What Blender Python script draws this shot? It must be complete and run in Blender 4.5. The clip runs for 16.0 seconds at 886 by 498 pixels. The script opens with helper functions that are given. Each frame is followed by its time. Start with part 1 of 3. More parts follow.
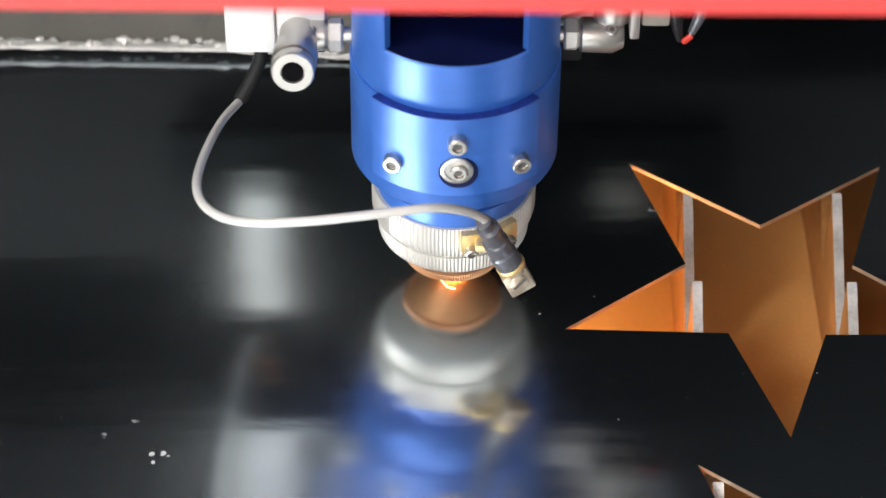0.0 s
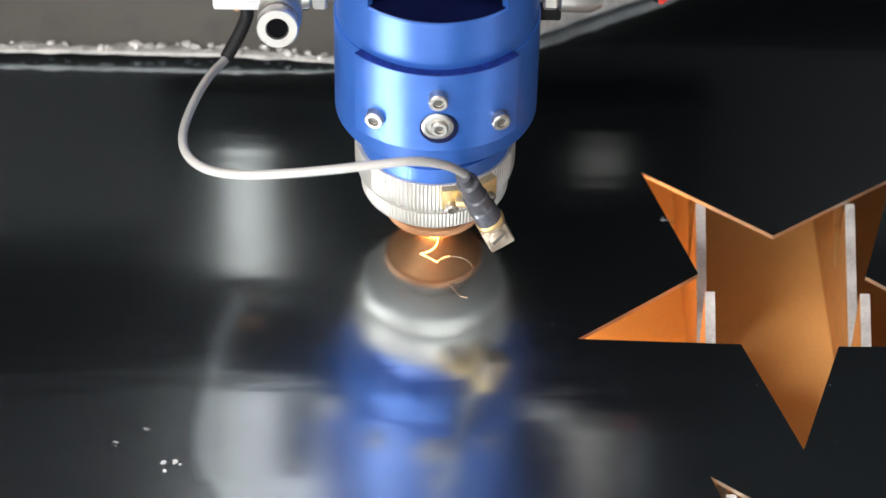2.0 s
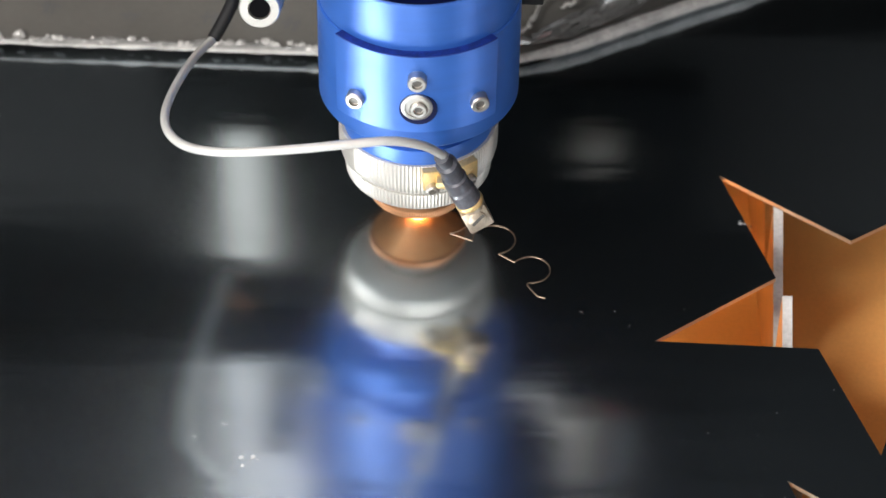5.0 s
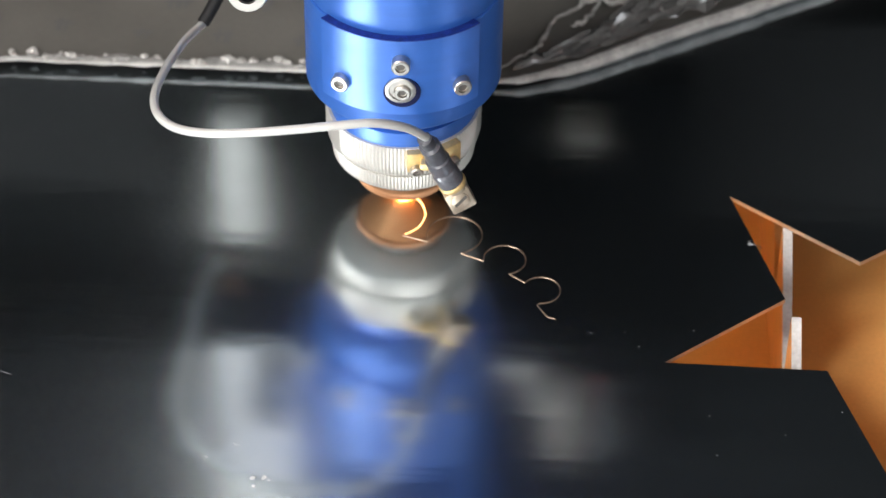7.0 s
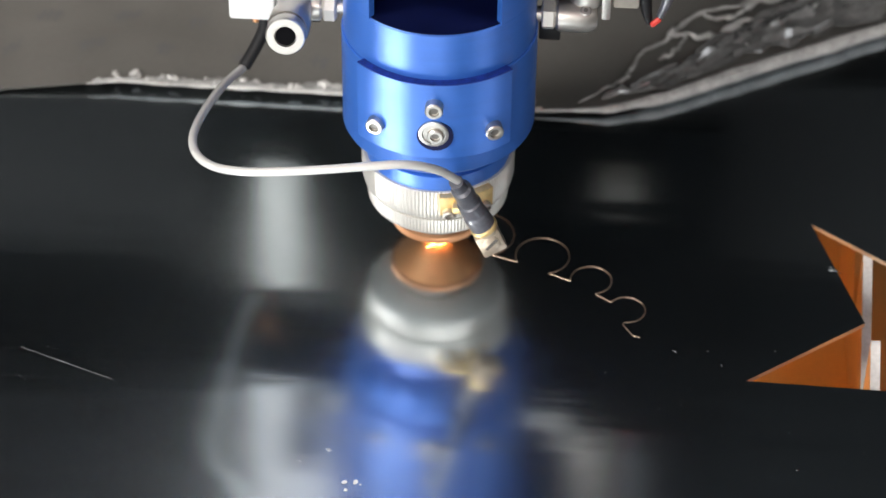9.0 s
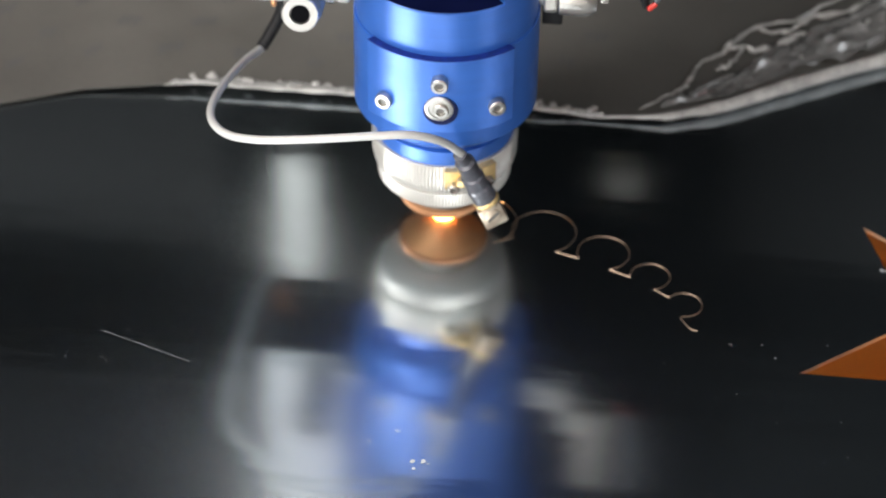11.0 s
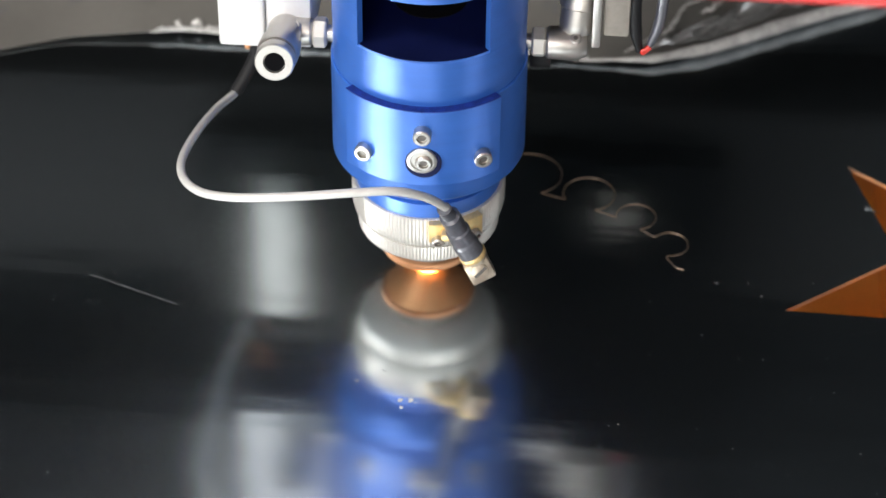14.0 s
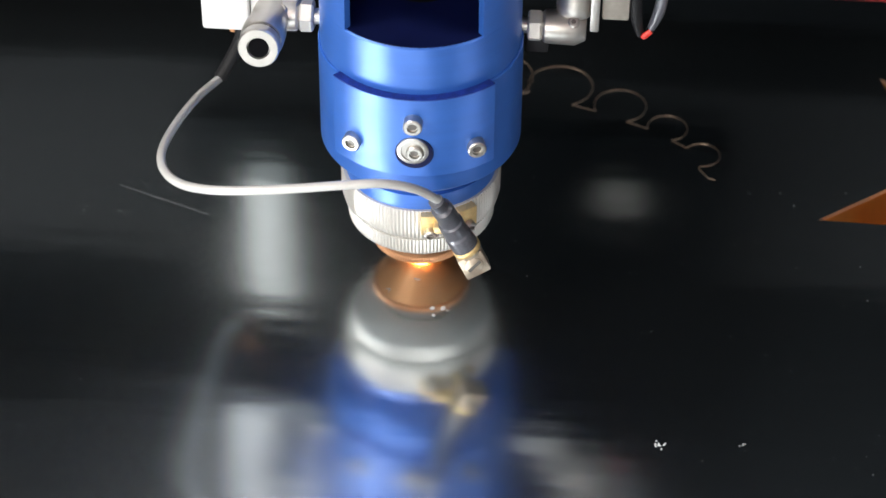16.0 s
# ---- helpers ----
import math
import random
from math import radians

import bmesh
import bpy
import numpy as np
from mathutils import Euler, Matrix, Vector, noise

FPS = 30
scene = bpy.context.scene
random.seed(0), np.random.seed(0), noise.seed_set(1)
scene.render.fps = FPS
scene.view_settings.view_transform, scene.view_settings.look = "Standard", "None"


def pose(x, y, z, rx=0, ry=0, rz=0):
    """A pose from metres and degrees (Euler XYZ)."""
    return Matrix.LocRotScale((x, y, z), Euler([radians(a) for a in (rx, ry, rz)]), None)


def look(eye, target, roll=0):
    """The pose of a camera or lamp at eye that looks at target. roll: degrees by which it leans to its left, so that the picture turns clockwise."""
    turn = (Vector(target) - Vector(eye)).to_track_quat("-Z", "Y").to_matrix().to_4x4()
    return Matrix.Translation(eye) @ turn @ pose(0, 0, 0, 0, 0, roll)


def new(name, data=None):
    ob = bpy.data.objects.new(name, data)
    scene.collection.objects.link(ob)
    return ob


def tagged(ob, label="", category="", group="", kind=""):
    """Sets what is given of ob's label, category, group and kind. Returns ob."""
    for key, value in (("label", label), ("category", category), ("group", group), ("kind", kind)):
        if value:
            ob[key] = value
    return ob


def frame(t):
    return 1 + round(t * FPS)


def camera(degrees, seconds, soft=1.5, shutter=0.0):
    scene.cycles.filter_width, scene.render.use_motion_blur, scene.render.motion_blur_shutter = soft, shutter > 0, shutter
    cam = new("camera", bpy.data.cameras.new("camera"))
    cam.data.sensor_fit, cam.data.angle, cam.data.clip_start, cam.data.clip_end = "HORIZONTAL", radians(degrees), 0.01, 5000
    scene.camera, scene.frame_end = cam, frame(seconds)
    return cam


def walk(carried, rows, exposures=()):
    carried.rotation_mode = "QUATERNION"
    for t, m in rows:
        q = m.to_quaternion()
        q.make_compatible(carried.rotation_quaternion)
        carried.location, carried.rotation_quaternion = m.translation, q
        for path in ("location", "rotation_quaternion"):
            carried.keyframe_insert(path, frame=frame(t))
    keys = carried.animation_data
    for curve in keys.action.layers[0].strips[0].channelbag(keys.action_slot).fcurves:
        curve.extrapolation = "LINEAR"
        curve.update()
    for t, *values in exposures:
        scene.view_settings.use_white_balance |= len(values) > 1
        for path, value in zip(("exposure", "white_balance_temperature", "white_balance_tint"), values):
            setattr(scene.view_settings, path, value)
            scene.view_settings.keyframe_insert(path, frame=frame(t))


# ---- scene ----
FOV = 19.42
cam = camera(FOV, 16.0, soft=1.5)
walk(cam, [
    (0.0, look((-0.0068, -0.5684, 0.5246), (-0.0036, -0.0109, 0.0229), 0.61)),
    (0.5, look((-0.0049, -0.5674, 0.5249), (-0.0032, -0.0102, 0.0228), 0.59)),
    (1.0, look((-0.0078, -0.5650, 0.5255), (-0.0041, -0.0091, 0.0220), 0.81)),
    (1.5, look((-0.0110, -0.5648, 0.5257), (-0.0066, -0.0093, 0.0219), 0.97)),
    (2.0, look((-0.0121, -0.5640, 0.5267), (-0.0074, -0.0078, 0.0236), 1.11)),
    (2.5, look((-0.0152, -0.5636, 0.5269), (-0.0086, -0.0043, 0.0272), 1.34)),
    (3.0, look((-0.0173, -0.5657, 0.5262), (-0.0113, -0.0057, 0.0273), 1.41)),
    (3.5, look((-0.0176, -0.5655, 0.5259), (-0.0125, -0.0070, 0.0254), 1.36)),
    (4.0, look((-0.0184, -0.5660, 0.5253), (-0.0186, -0.0076, 0.0247), 1.16)),
    (6.5, look((-0.0202, -0.5642, 0.5340), (-0.0368, -0.0110, 0.0278), 0.85)),
    (7.0, look((-0.0202, -0.5627, 0.5358), (-0.0335, -0.0080, 0.0312), 0.92)),
    (7.5, look((-0.0218, -0.5640, 0.5358), (-0.0379, -0.0078, 0.0328), 1.10)),
    (8.0, look((-0.0272, -0.5657, 0.5356), (-0.0543, -0.0091, 0.0336), 0.72)),
    (8.5, look((-0.0252, -0.5724, 0.5333), (-0.0558, -0.0163, 0.0310), 0.53)),
    (9.0, look((-0.0268, -0.5916, 0.5380), (-0.0595, -0.0236, 0.0493), 0.77)),
    (11.5, look((-0.0345, -0.6315, 0.5428), (-0.0796, -0.0528, 0.0679), 0.93)),
    (12.0, look((-0.0335, -0.6324, 0.5421), (-0.0771, -0.0526, 0.0683), 0.67)),
    (12.5, look((-0.0329, -0.6327, 0.5396), (-0.0766, -0.0556, 0.0626), 0.63)),
    (13.0, look((-0.0325, -0.6334, 0.5379), (-0.0741, -0.0590, 0.0575), 0.72)),
    (13.5, look((-0.0326, -0.6350, 0.5367), (-0.0729, -0.0611, 0.0556), 0.73)),
    (14.0, look((-0.0316, -0.6376, 0.5358), (-0.0724, -0.0642, 0.0542), 0.65)),
    (14.5, look((-0.0314, -0.6405, 0.5334), (-0.0722, -0.0653, 0.0538), 0.47)),
    (15.0, look((-0.0344, -0.6451, 0.5267), (-0.0761, -0.0724, 0.0442), 0.72)),
    (15.5, look((-0.0351, -0.6466, 0.5235), (-0.0798, -0.0786, 0.0357), 0.58)),
    (16.0, look((-0.0364, -0.6463, 0.5230), (-0.0805, -0.0811, 0.0321), 0.33)),
])

cam.data.dof.use_dof = True
cam.data.dof.focus_distance = 0.745
cam.data.dof.aperture_fstop = 14

# ---- world and light: a dim workshop lit by windows in front of the machine ----
MM = 0.001
world = bpy.data.worlds.new("world")
world.use_nodes = True
scene.world = world
world.node_tree.nodes["Background"].inputs[0].default_value = (0.45, 0.63, 0.76, 1)
world.node_tree.nodes["Background"].inputs[1].default_value = 0.05
scene.view_settings.exposure = 0.0


def window_light(name, eye, target, width, height, power, colour):
    """The daylight that one window lets in."""
    data = bpy.data.lights.new(name, "AREA")
    data.shape, data.size, data.size_y = "RECTANGLE", width, height
    data.energy, data.color = power, colour
    ob = new(name, data)
    ob.matrix_world = look(eye, target)
    return ob


window_light("window_light_left", (-1.75, -1.3, 1.95), (0, 0, 0.05), 1.3, 1.3, 250, (1.0, 0.97, 0.92))
window_light("window_light_right", (1.8, -1.0, 1.95), (0, 0, 0.05), 1.0, 1.2, 20, (0.92, 0.96, 1.0))
window_light("window_light_front", (-0.6, -2.6, 1.15), (0, 0, 0.05), 2.2, 1.5, 72, (1.0, 0.97, 0.93))


# ---- materials ----
def material(name, colour, rough=0.5, metal=0.0, vary=0.12, scale=60.0, fine=900.0, bump=0.0, rough_vary=0.1,
             stretch=(1, 1, 1), emit=0.0, emit_colour=None, aniso=0.0, clear=0.0, alpha=1.0, trans=0.0, spec=0.5):
    """Grain at two scales over one base colour, with roughness that varies and a little relief."""
    m = bpy.data.materials.new(name)
    m.use_nodes = True
    n, l = m.node_tree.nodes, m.node_tree.links
    b = n["Principled BSDF"]
    b.inputs["Metallic"].default_value = metal
    b.inputs["Anisotropic"].default_value = aniso
    b.inputs["Coat Weight"].default_value = clear
    b.inputs["Transmission Weight"].default_value = trans
    b.inputs["Specular IOR Level"].default_value = spec
    co = n.new("ShaderNodeTexCoord")
    mp = n.new("ShaderNodeMapping")
    mp.inputs["Scale"].default_value = stretch
    l.new(co.outputs["Object"], mp.inputs[0])
    big, small = n.new("ShaderNodeTexNoise"), n.new("ShaderNodeTexNoise")
    big.inputs["Scale"].default_value, small.inputs["Scale"].default_value = scale, fine
    big.inputs["Detail"].default_value, small.inputs["Detail"].default_value = 4, 3
    l.new(mp.outputs[0], big.inputs["Vector"])
    l.new(mp.outputs[0], small.inputs["Vector"])
    both = n.new("ShaderNodeMath")
    both.operation = "MULTIPLY_ADD"
    both.inputs[1].default_value = 0.6
    l.new(big.outputs[0], both.inputs[0])
    half = n.new("ShaderNodeMath")
    half.operation = "MULTIPLY"
    half.inputs[1].default_value = 0.4
    l.new(small.outputs[0], half.inputs[0])
    l.new(half.outputs[0], both.inputs[2])
    mix = n.new("ShaderNodeMapRange")
    mix.inputs[1].default_value, mix.inputs[2].default_value = 0.3, 0.7
    mix.inputs[3].default_value, mix.inputs[4].default_value = 1 - vary, 1 + vary
    l.new(both.outputs[0], mix.inputs[0])
    tint = n.new("ShaderNodeVectorMath")
    tint.operation = "SCALE"
    tint.inputs[0].default_value = colour
    l.new(mix.outputs[0], tint.inputs["Scale"])
    l.new(tint.outputs[0], b.inputs["Base Color"])
    rr = n.new("ShaderNodeMapRange")
    rr.inputs[1].default_value, rr.inputs[2].default_value = 0.3, 0.7
    rr.inputs[3].default_value, rr.inputs[4].default_value = rough * (1 - rough_vary), rough * (1 + rough_vary)
    l.new(both.outputs[0], rr.inputs[0])
    l.new(rr.outputs[0], b.inputs["Roughness"])
    if bump:
        bp = n.new("ShaderNodeBump")
        bp.inputs["Strength"].default_value, bp.inputs["Distance"].default_value = bump, 0.0004
        l.new(both.outputs[0], bp.inputs["Height"])
        l.new(bp.outputs[0], b.inputs["Normal"])
    if emit:
        b.inputs["Emission Color"].default_value = (*(emit_colour or colour), 1)
        b.inputs["Emission Strength"].default_value = emit
    return m


SHEET = material("polished_steel", (0.53, 0.585, 0.625), 0.148, 1.0, 0.06, 22, 700, 0.05, 0.15, (0.35, 1, 1))
def hazed(m, rough, share):
    """Adds a second, broader gloss to a metal, as fine rolling marks give it."""
    n, l = m.node_tree.nodes, m.node_tree.links
    first, out = n["Principled BSDF"], n["Material Output"]
    second = n.new("ShaderNodeBsdfPrincipled")
    second.inputs["Metallic"].default_value = 1.0
    second.inputs["Roughness"].default_value = rough
    l.new(first.inputs["Base Color"].links[0].from_socket, second.inputs["Base Color"])
    # shallow rolling waves across the sheet
    co, mp, wave, bend = (n.new("ShaderNode" + k) for k in ("TexCoord", "Mapping", "TexNoise", "Bump"))
    mp.inputs["Scale"].default_value = (0.16, 1, 1)
    wave.inputs["Scale"].default_value, wave.inputs["Detail"].default_value = 38, 2.5
    bend.inputs["Strength"].default_value, bend.inputs["Distance"].default_value = 0.5, 0.0008
    l.new(co.outputs["Object"], mp.inputs[0])
    l.new(mp.outputs[0], wave.inputs["Vector"])
    l.new(wave.outputs[0], bend.inputs["Height"])
    l.new(first.inputs["Normal"].links[0].from_socket, bend.inputs["Normal"])
    l.new(bend.outputs[0], first.inputs["Normal"])
    l.new(bend.outputs[0], second.inputs["Normal"])
    tangent = n.new("ShaderNodeTangent")
    tangent.direction_type, tangent.uv_map = "UV_MAP", "UVMap"
    for s, stretch in ((first, 0.72), (second, 0.4)):
        s.inputs["Anisotropic"].default_value = stretch
        l.new(tangent.outputs[0], s.inputs["Tangent"])
    mix = n.new("ShaderNodeMixShader")
    mix.inputs[0].default_value = share
    l.new(first.outputs[0], mix.inputs[1])
    l.new(second.outputs[0], mix.inputs[2])
    l.new(mix.outputs[0], out.inputs["Surface"])
    return m


hazed(SHEET, 0.40, 0.11)
STEEL_EDGE = material("cut_edge", (0.75, 0.62, 0.48), 0.4, 0.9, 0.1, 300, 2500)
BLUE = material("blue_anodised", (0.033, 0.136, 0.51), 0.36, 0.30, 0.07, 60, 1500, 0.03, 0.15, (0.4, 0.4, 8), spec=0.75)
# the body's blue with the shade of its recesses put in
NAVY = material("blue_in_shade", (0.004, 0.007, 0.045), 0.5, 0.2, 0.2, 200, 1500, spec=0.2)
LEDGE = material("blue_ledge", (0.014, 0.035, 0.22), 0.5, 0.3, 0.5, 400, 1500, 0.3, spec=0.3)
# black discs stand for the dark of open holes
BLACK = material("hole_shade", (0.004, 0.004, 0.005), 0.9, 0.0, 0.1, spec=0.05)
SILVER = material("satin_aluminium", (0.61, 0.59, 0.55), 0.47, 0.6, 0.06, 120, 1500, 0.05)
NICKEL = material("nickel_plate", (0.52, 0.50, 0.47), 0.42, 1.0, 0.06, 150, 2000)
STEEL = material("screw_steel", (0.52, 0.50, 0.47), 0.42, 1.0, 0.12, 400, 2500)
# dark tone paints the shade in sockets, slot and groove
SOCKET = material("recess_shade", (0.14, 0.13, 0.12), 0.45, 0.6, 0.2)
COPPER = material("copper", (0.74, 0.36, 0.16), 0.48, 0.7, 0.1, 150, 1800, 0.05)
# brown copper darkened to hold down the lit flange rim in the reflection
DIM_COPPER = material("dim_copper", (0.48, 0.25, 0.13), 0.55, 0.6, 0.15, 150, 1800, 0.05)
PLUG = material("tarnished_plug", (0.60, 0.50, 0.39), 0.40, 0.9, 0.25, 350, 1800, 0.1)
BRASS = material("brass", (0.78, 0.58, 0.27), 0.42, 0.75, 0.2, 250, 1800)
WHITE = material("white_plastic", (0.70, 0.70, 0.70), 0.45, 0.0, 0.03, 60, 900)
TUBE = material("translucent_tube", (0.54, 0.54, 0.52), 0.42, 0.0, 0.06, 200, 2500, 0.1, spec=1.0, clear=1.0)
SLEEVE = material("black_sleeve", (0.010, 0.010, 0.011), 0.5, 0.0, 0.25, 250, 1500, 0.2, spec=0.2)
SHRINK = material("grey_shrink_sleeve", (0.085, 0.088, 0.105), 0.30, 0.15, 0.3, 300, 1500, 0.25, clear=0.3)
DARK = material("dark_paint", (0.0042, 0.0053, 0.0063), 0.8, 0.0, 0.15, 12, 300, 0.05, spec=0.03)
GREY = material("light_machine_paint", (0.66, 0.66, 0.63), 0.5, 0.0, 0.06, 30, 500)
RED = material("red_machine_paint", (0.78, 0.055, 0.05), 0.45, 0.0, 0.05, 30, 500)
CHARCOAL = material("charcoal_paint", (0.005, 0.0055, 0.0065), 0.85, 0.0, 0.15, 12, 300, 0.05, spec=0.03)
# lighter tone that brightens the sheet's reflection near the film
REAR_STRIP = material("lighter_charcoal", (0.011, 0.0118, 0.0125), 0.8, 0.0, 0.2, 12, 300, 0.05, spec=0.1)
MIDGREY = material("worn_grey_paint", (0.26, 0.24, 0.21), 0.6, 0.0, 0.2, 30, 500)
REDTIP = material("red_plastic", (0.55, 0.03, 0.02), 0.4)
FILM = material("grey_film", (0.095, 0.09, 0.083), 0.5, 0.0, 0.14, 40, 500, 0.15, clear=0.1)
FILM_EDGE = material("crumpled_film", (0.36, 0.352, 0.34), 0.3, 0.0, 0.4, 180, 900, 0.4, clear=0.5)
FILM_FOLD = material("whitened_film", (0.22, 0.218, 0.215), 0.3, 0.0, 0.45, 220, 1100, 0.5, clear=0.6)
FLAP = material("clear_crumpled_film", (0.14, 0.137, 0.135), 0.25, 0.0, 0.35, 120, 700, 0.5, clear=1.0, spec=0.9)
INK = material("film_print", (0.088, 0.086, 0.086), 0.55, 0.0, 0.1)
BOARD = material("scorched_board", (0.66, 0.35, 0.115), 0.7, 0.0, 0.12, 25, 800, 0.2)
# orange light thrown on the slat sides, put into their colour
LIT_SIDE = material("orange_lit_slat_side", (0.50, 0.24, 0.08), 0.45, 0.5, 0.25, 120, 900, 0.2)
NECK = material("grey_ceramic_neck", (0.20, 0.195, 0.185), 0.4, 0.3, 0.1, 150, 1800)
# emission stands for jet and spark light showing in the open cut
KERF_GLOW = material("kerf_glow", (1.0, 0.5, 0.15), 0.5, emit=7, emit_colour=(1.0, 0.50, 0.17))
SLAT = material("slat_steel", (0.42, 0.41, 0.40), 0.5, 0.6, 0.3, 150, 900, 0.3)
GLOW = material("cutting_glow", (1.0, 0.45, 0.12), 0.5, emit=60, emit_colour=(1.0, 0.38, 0.08))
SPARK = material("spark_glow", (1.0, 0.6, 0.2), 0.5, emit=16, emit_colour=(1.0, 0.42, 0.09))
JET = material("spark_jet", (1.0, 0.5, 0.15), 0.5, emit=46, emit_colour=(1.0, 0.63, 0.34))
KERF = material("kerf_burr", (0.40, 0.28, 0.20), 0.5, 1.0, 0.3, 900, 3500)
CHIP = material("pale_spatter", (0.34, 0.35, 0.36), 0.45, 0.0, 0.3, 900, 3000)
DUST = material("dust", (0.15, 0.155, 0.16), 0.6, 0.0, 0.3)
SCRATCH = material("scratch", (0.13, 0.135, 0.14), 0.5, 0.3, 0.4, 900, 3000)
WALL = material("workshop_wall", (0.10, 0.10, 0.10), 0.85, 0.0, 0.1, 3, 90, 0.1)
FLOOR = material("workshop_floor", (0.10, 0.10, 0.10), 0.8, 0.0, 0.2, 3, 90, 0.1)


# ---- building helpers, in millimetres ----
def link_mesh(name, bm, mat, parent=None, label="", smooth=True, angle=35):
    me = bpy.data.meshes.new(name)
    bmesh.ops.recalc_face_normals(bm, faces=bm.faces)
    if smooth:
        for f in bm.faces:
            f.smooth = True
        for e in bm.edges:
            if len(e.link_faces) == 2 and e.calc_face_angle(0) > radians(angle):
                e.smooth = False
    bm.to_mesh(me)
    bm.free()
    me.materials.append(mat)
    ob = new(name, me)
    ob.parent = parent
    if label:
        tagged(ob, label)
    return ob


def part(name, bm, mat, parent, label="", smooth=True):
    return link_mesh(name, bm, mat, parent, label, smooth)


def empty(name):
    ob = new(name)
    ob.empty_display_size = 0.01
    return ob


def box(bm, x0, x1, y0, y1, z0, z1, bevel=0.0, m=None):
    made = bmesh.ops.create_cube(bm, size=1.0)
    vs = made["verts"]
    for v in vs:
        v.co = Vector((x0 + (v.co.x + 0.5) * (x1 - x0), y0 + (v.co.y + 0.5) * (y1 - y0), z0 + (v.co.z + 0.5) * (z1 - z0))) * MM
    if bevel:
        es = list({e for v in vs for e in v.link_edges})
        made = bmesh.ops.bevel(bm, geom=es, offset=bevel * MM, segments=2, affect="EDGES", profile=0.5)
        vs = list({v for f in made["faces"] for v in f.verts} | {v for v in vs if v.is_valid})
    if m is not None:
        bmesh.ops.transform(bm, matrix=m, verts=vs)
    return vs


def lathe(bm, profile, n=96, m=None, tooth=0.0, a0=0.0, a1=360.0, knurl=(-180, 180)):
    """A turned solid from (radius, height) pairs, closed with caps; tooth: depth of a knurl."""
    full = abs(a1 - a0) >= 359.9
    rings = []
    for r, z in profile:
        ring = []
        for k in range(n if full else n + 1):
            a = radians(a0 + (a1 - a0) * k / n)
            rr = r - (tooth if k % 2 and r > 1 and knurl[0] <= (math.degrees(a) + 180) % 360 - 180 <= knurl[1] else 0)
            v = Vector((rr * math.cos(a), rr * math.sin(a), z)) * MM
            ring.append(bm.verts.new(m @ v if m is not None else v))
        rings.append(ring)
    cnt = len(rings[0])
    for lo, hi in zip(rings, rings[1:]):
        for k in range(cnt if full else cnt - 1):
            j = (k + 1) % cnt
            bm.faces.new((lo[k], lo[j], hi[j], hi[k]))
    if full:
        bm.faces.new(list(reversed(rings[0])))
        bm.faces.new(rings[-1])
    return rings


def aim(p, d):
    """A pose at p (millimetres) whose z axis points along d."""
    return Matrix.Translation(Vector(p) * MM) @ Vector(d).to_track_quat("Z", "Y").to_matrix().to_4x4()


def spline(pts, n=14):
    """A smooth run of points through pts."""
    pts = [Vector(q) for q in pts]
    ext = [2 * pts[0] - pts[1], *pts, 2 * pts[-1] - pts[-2]]
    out = []
    for i in range(1, len(ext) - 2):
        a, b, c, d = ext[i - 1:i + 3]
        for k in range(n):
            t = k / n
            out.append(0.5 * (2 * b + (c - a) * t + (2 * a - 5 * b + 4 * c - d) * t * t + (3 * b - a - 3 * c + d) * t ** 3))
    out.append(pts[-1])
    return out


def pipe(bm, pts, radius, n=14, caps=True):
    """A round pipe of one radius, or of one radius a point, along points in millimetres."""
    rad = [float(r) for r in radius] if isinstance(radius, (list, tuple)) else [radius] * len(pts)
    pts = [Vector(q) for q in pts]
    side = None
    rings = []
    for i, q in enumerate(pts):
        d = (pts[min(i + 1, len(pts) - 1)] - pts[max(i - 1, 0)]).normalized()
        if side is None:
            side = d.orthogonal().normalized()
        side = (side - d * side.dot(d)).normalized()
        up = d.cross(side)
        rings.append([bm.verts.new((q + rad[i] * (math.cos(2 * math.pi * k / n) * side + math.sin(2 * math.pi * k / n) * up)) * MM) for k in range(n)])
    for lo, hi in zip(rings, rings[1:]):
        for k in range(n):
            j = (k + 1) % n
            bm.faces.new((lo[k], lo[j], hi[j], hi[k]))
    if caps:
        bm.faces.new(list(reversed(rings[0])))
        bm.faces.new(rings[-1])


# ---- the path that the cut follows on the sheet, in millimetres ----
def cut_path():
    pts = [(0.3, -3.2), (-2.0, -2.5), (-5.2, 2.4)]
    for cx, cy, r, a0, a1 in ((-4, 9.2, 5.8, -95, 148), (-15.3, 22.3, 6.5, -78, 188), (-31, 32.9, 8.6, -76, 205),
                              (-51.2, 42, 10.8, -68, 203), (-73, 45.6, 12.5, -66, 205)):
        for k in range(25):
            a = radians(a0 + (a1 - a0) * k / 24)
            pts.append((cx + r * math.cos(a), cy + r * math.sin(a)))
    pts += [(-86.9, 38.2), (-79.0, 32.4), (-81.7, 23.2), (-81.8, 12.9), (-81.4, 3.2), (-81.2, -7.3), (-82.3, -17), (-85.3, -27.8), (-88, -37.3), (-89.8, -47.5)]
    return np.array(pts)


CUT = cut_path()
CUT_LEN = np.concatenate([[0], np.cumsum(np.hypot(*np.diff(CUT, axis=0).T))])


def on_cut(s):
    return float(np.interp(s, CUT_LEN, CUT[:, 0])), float(np.interp(s, CUT_LEN, CUT[:, 1]))


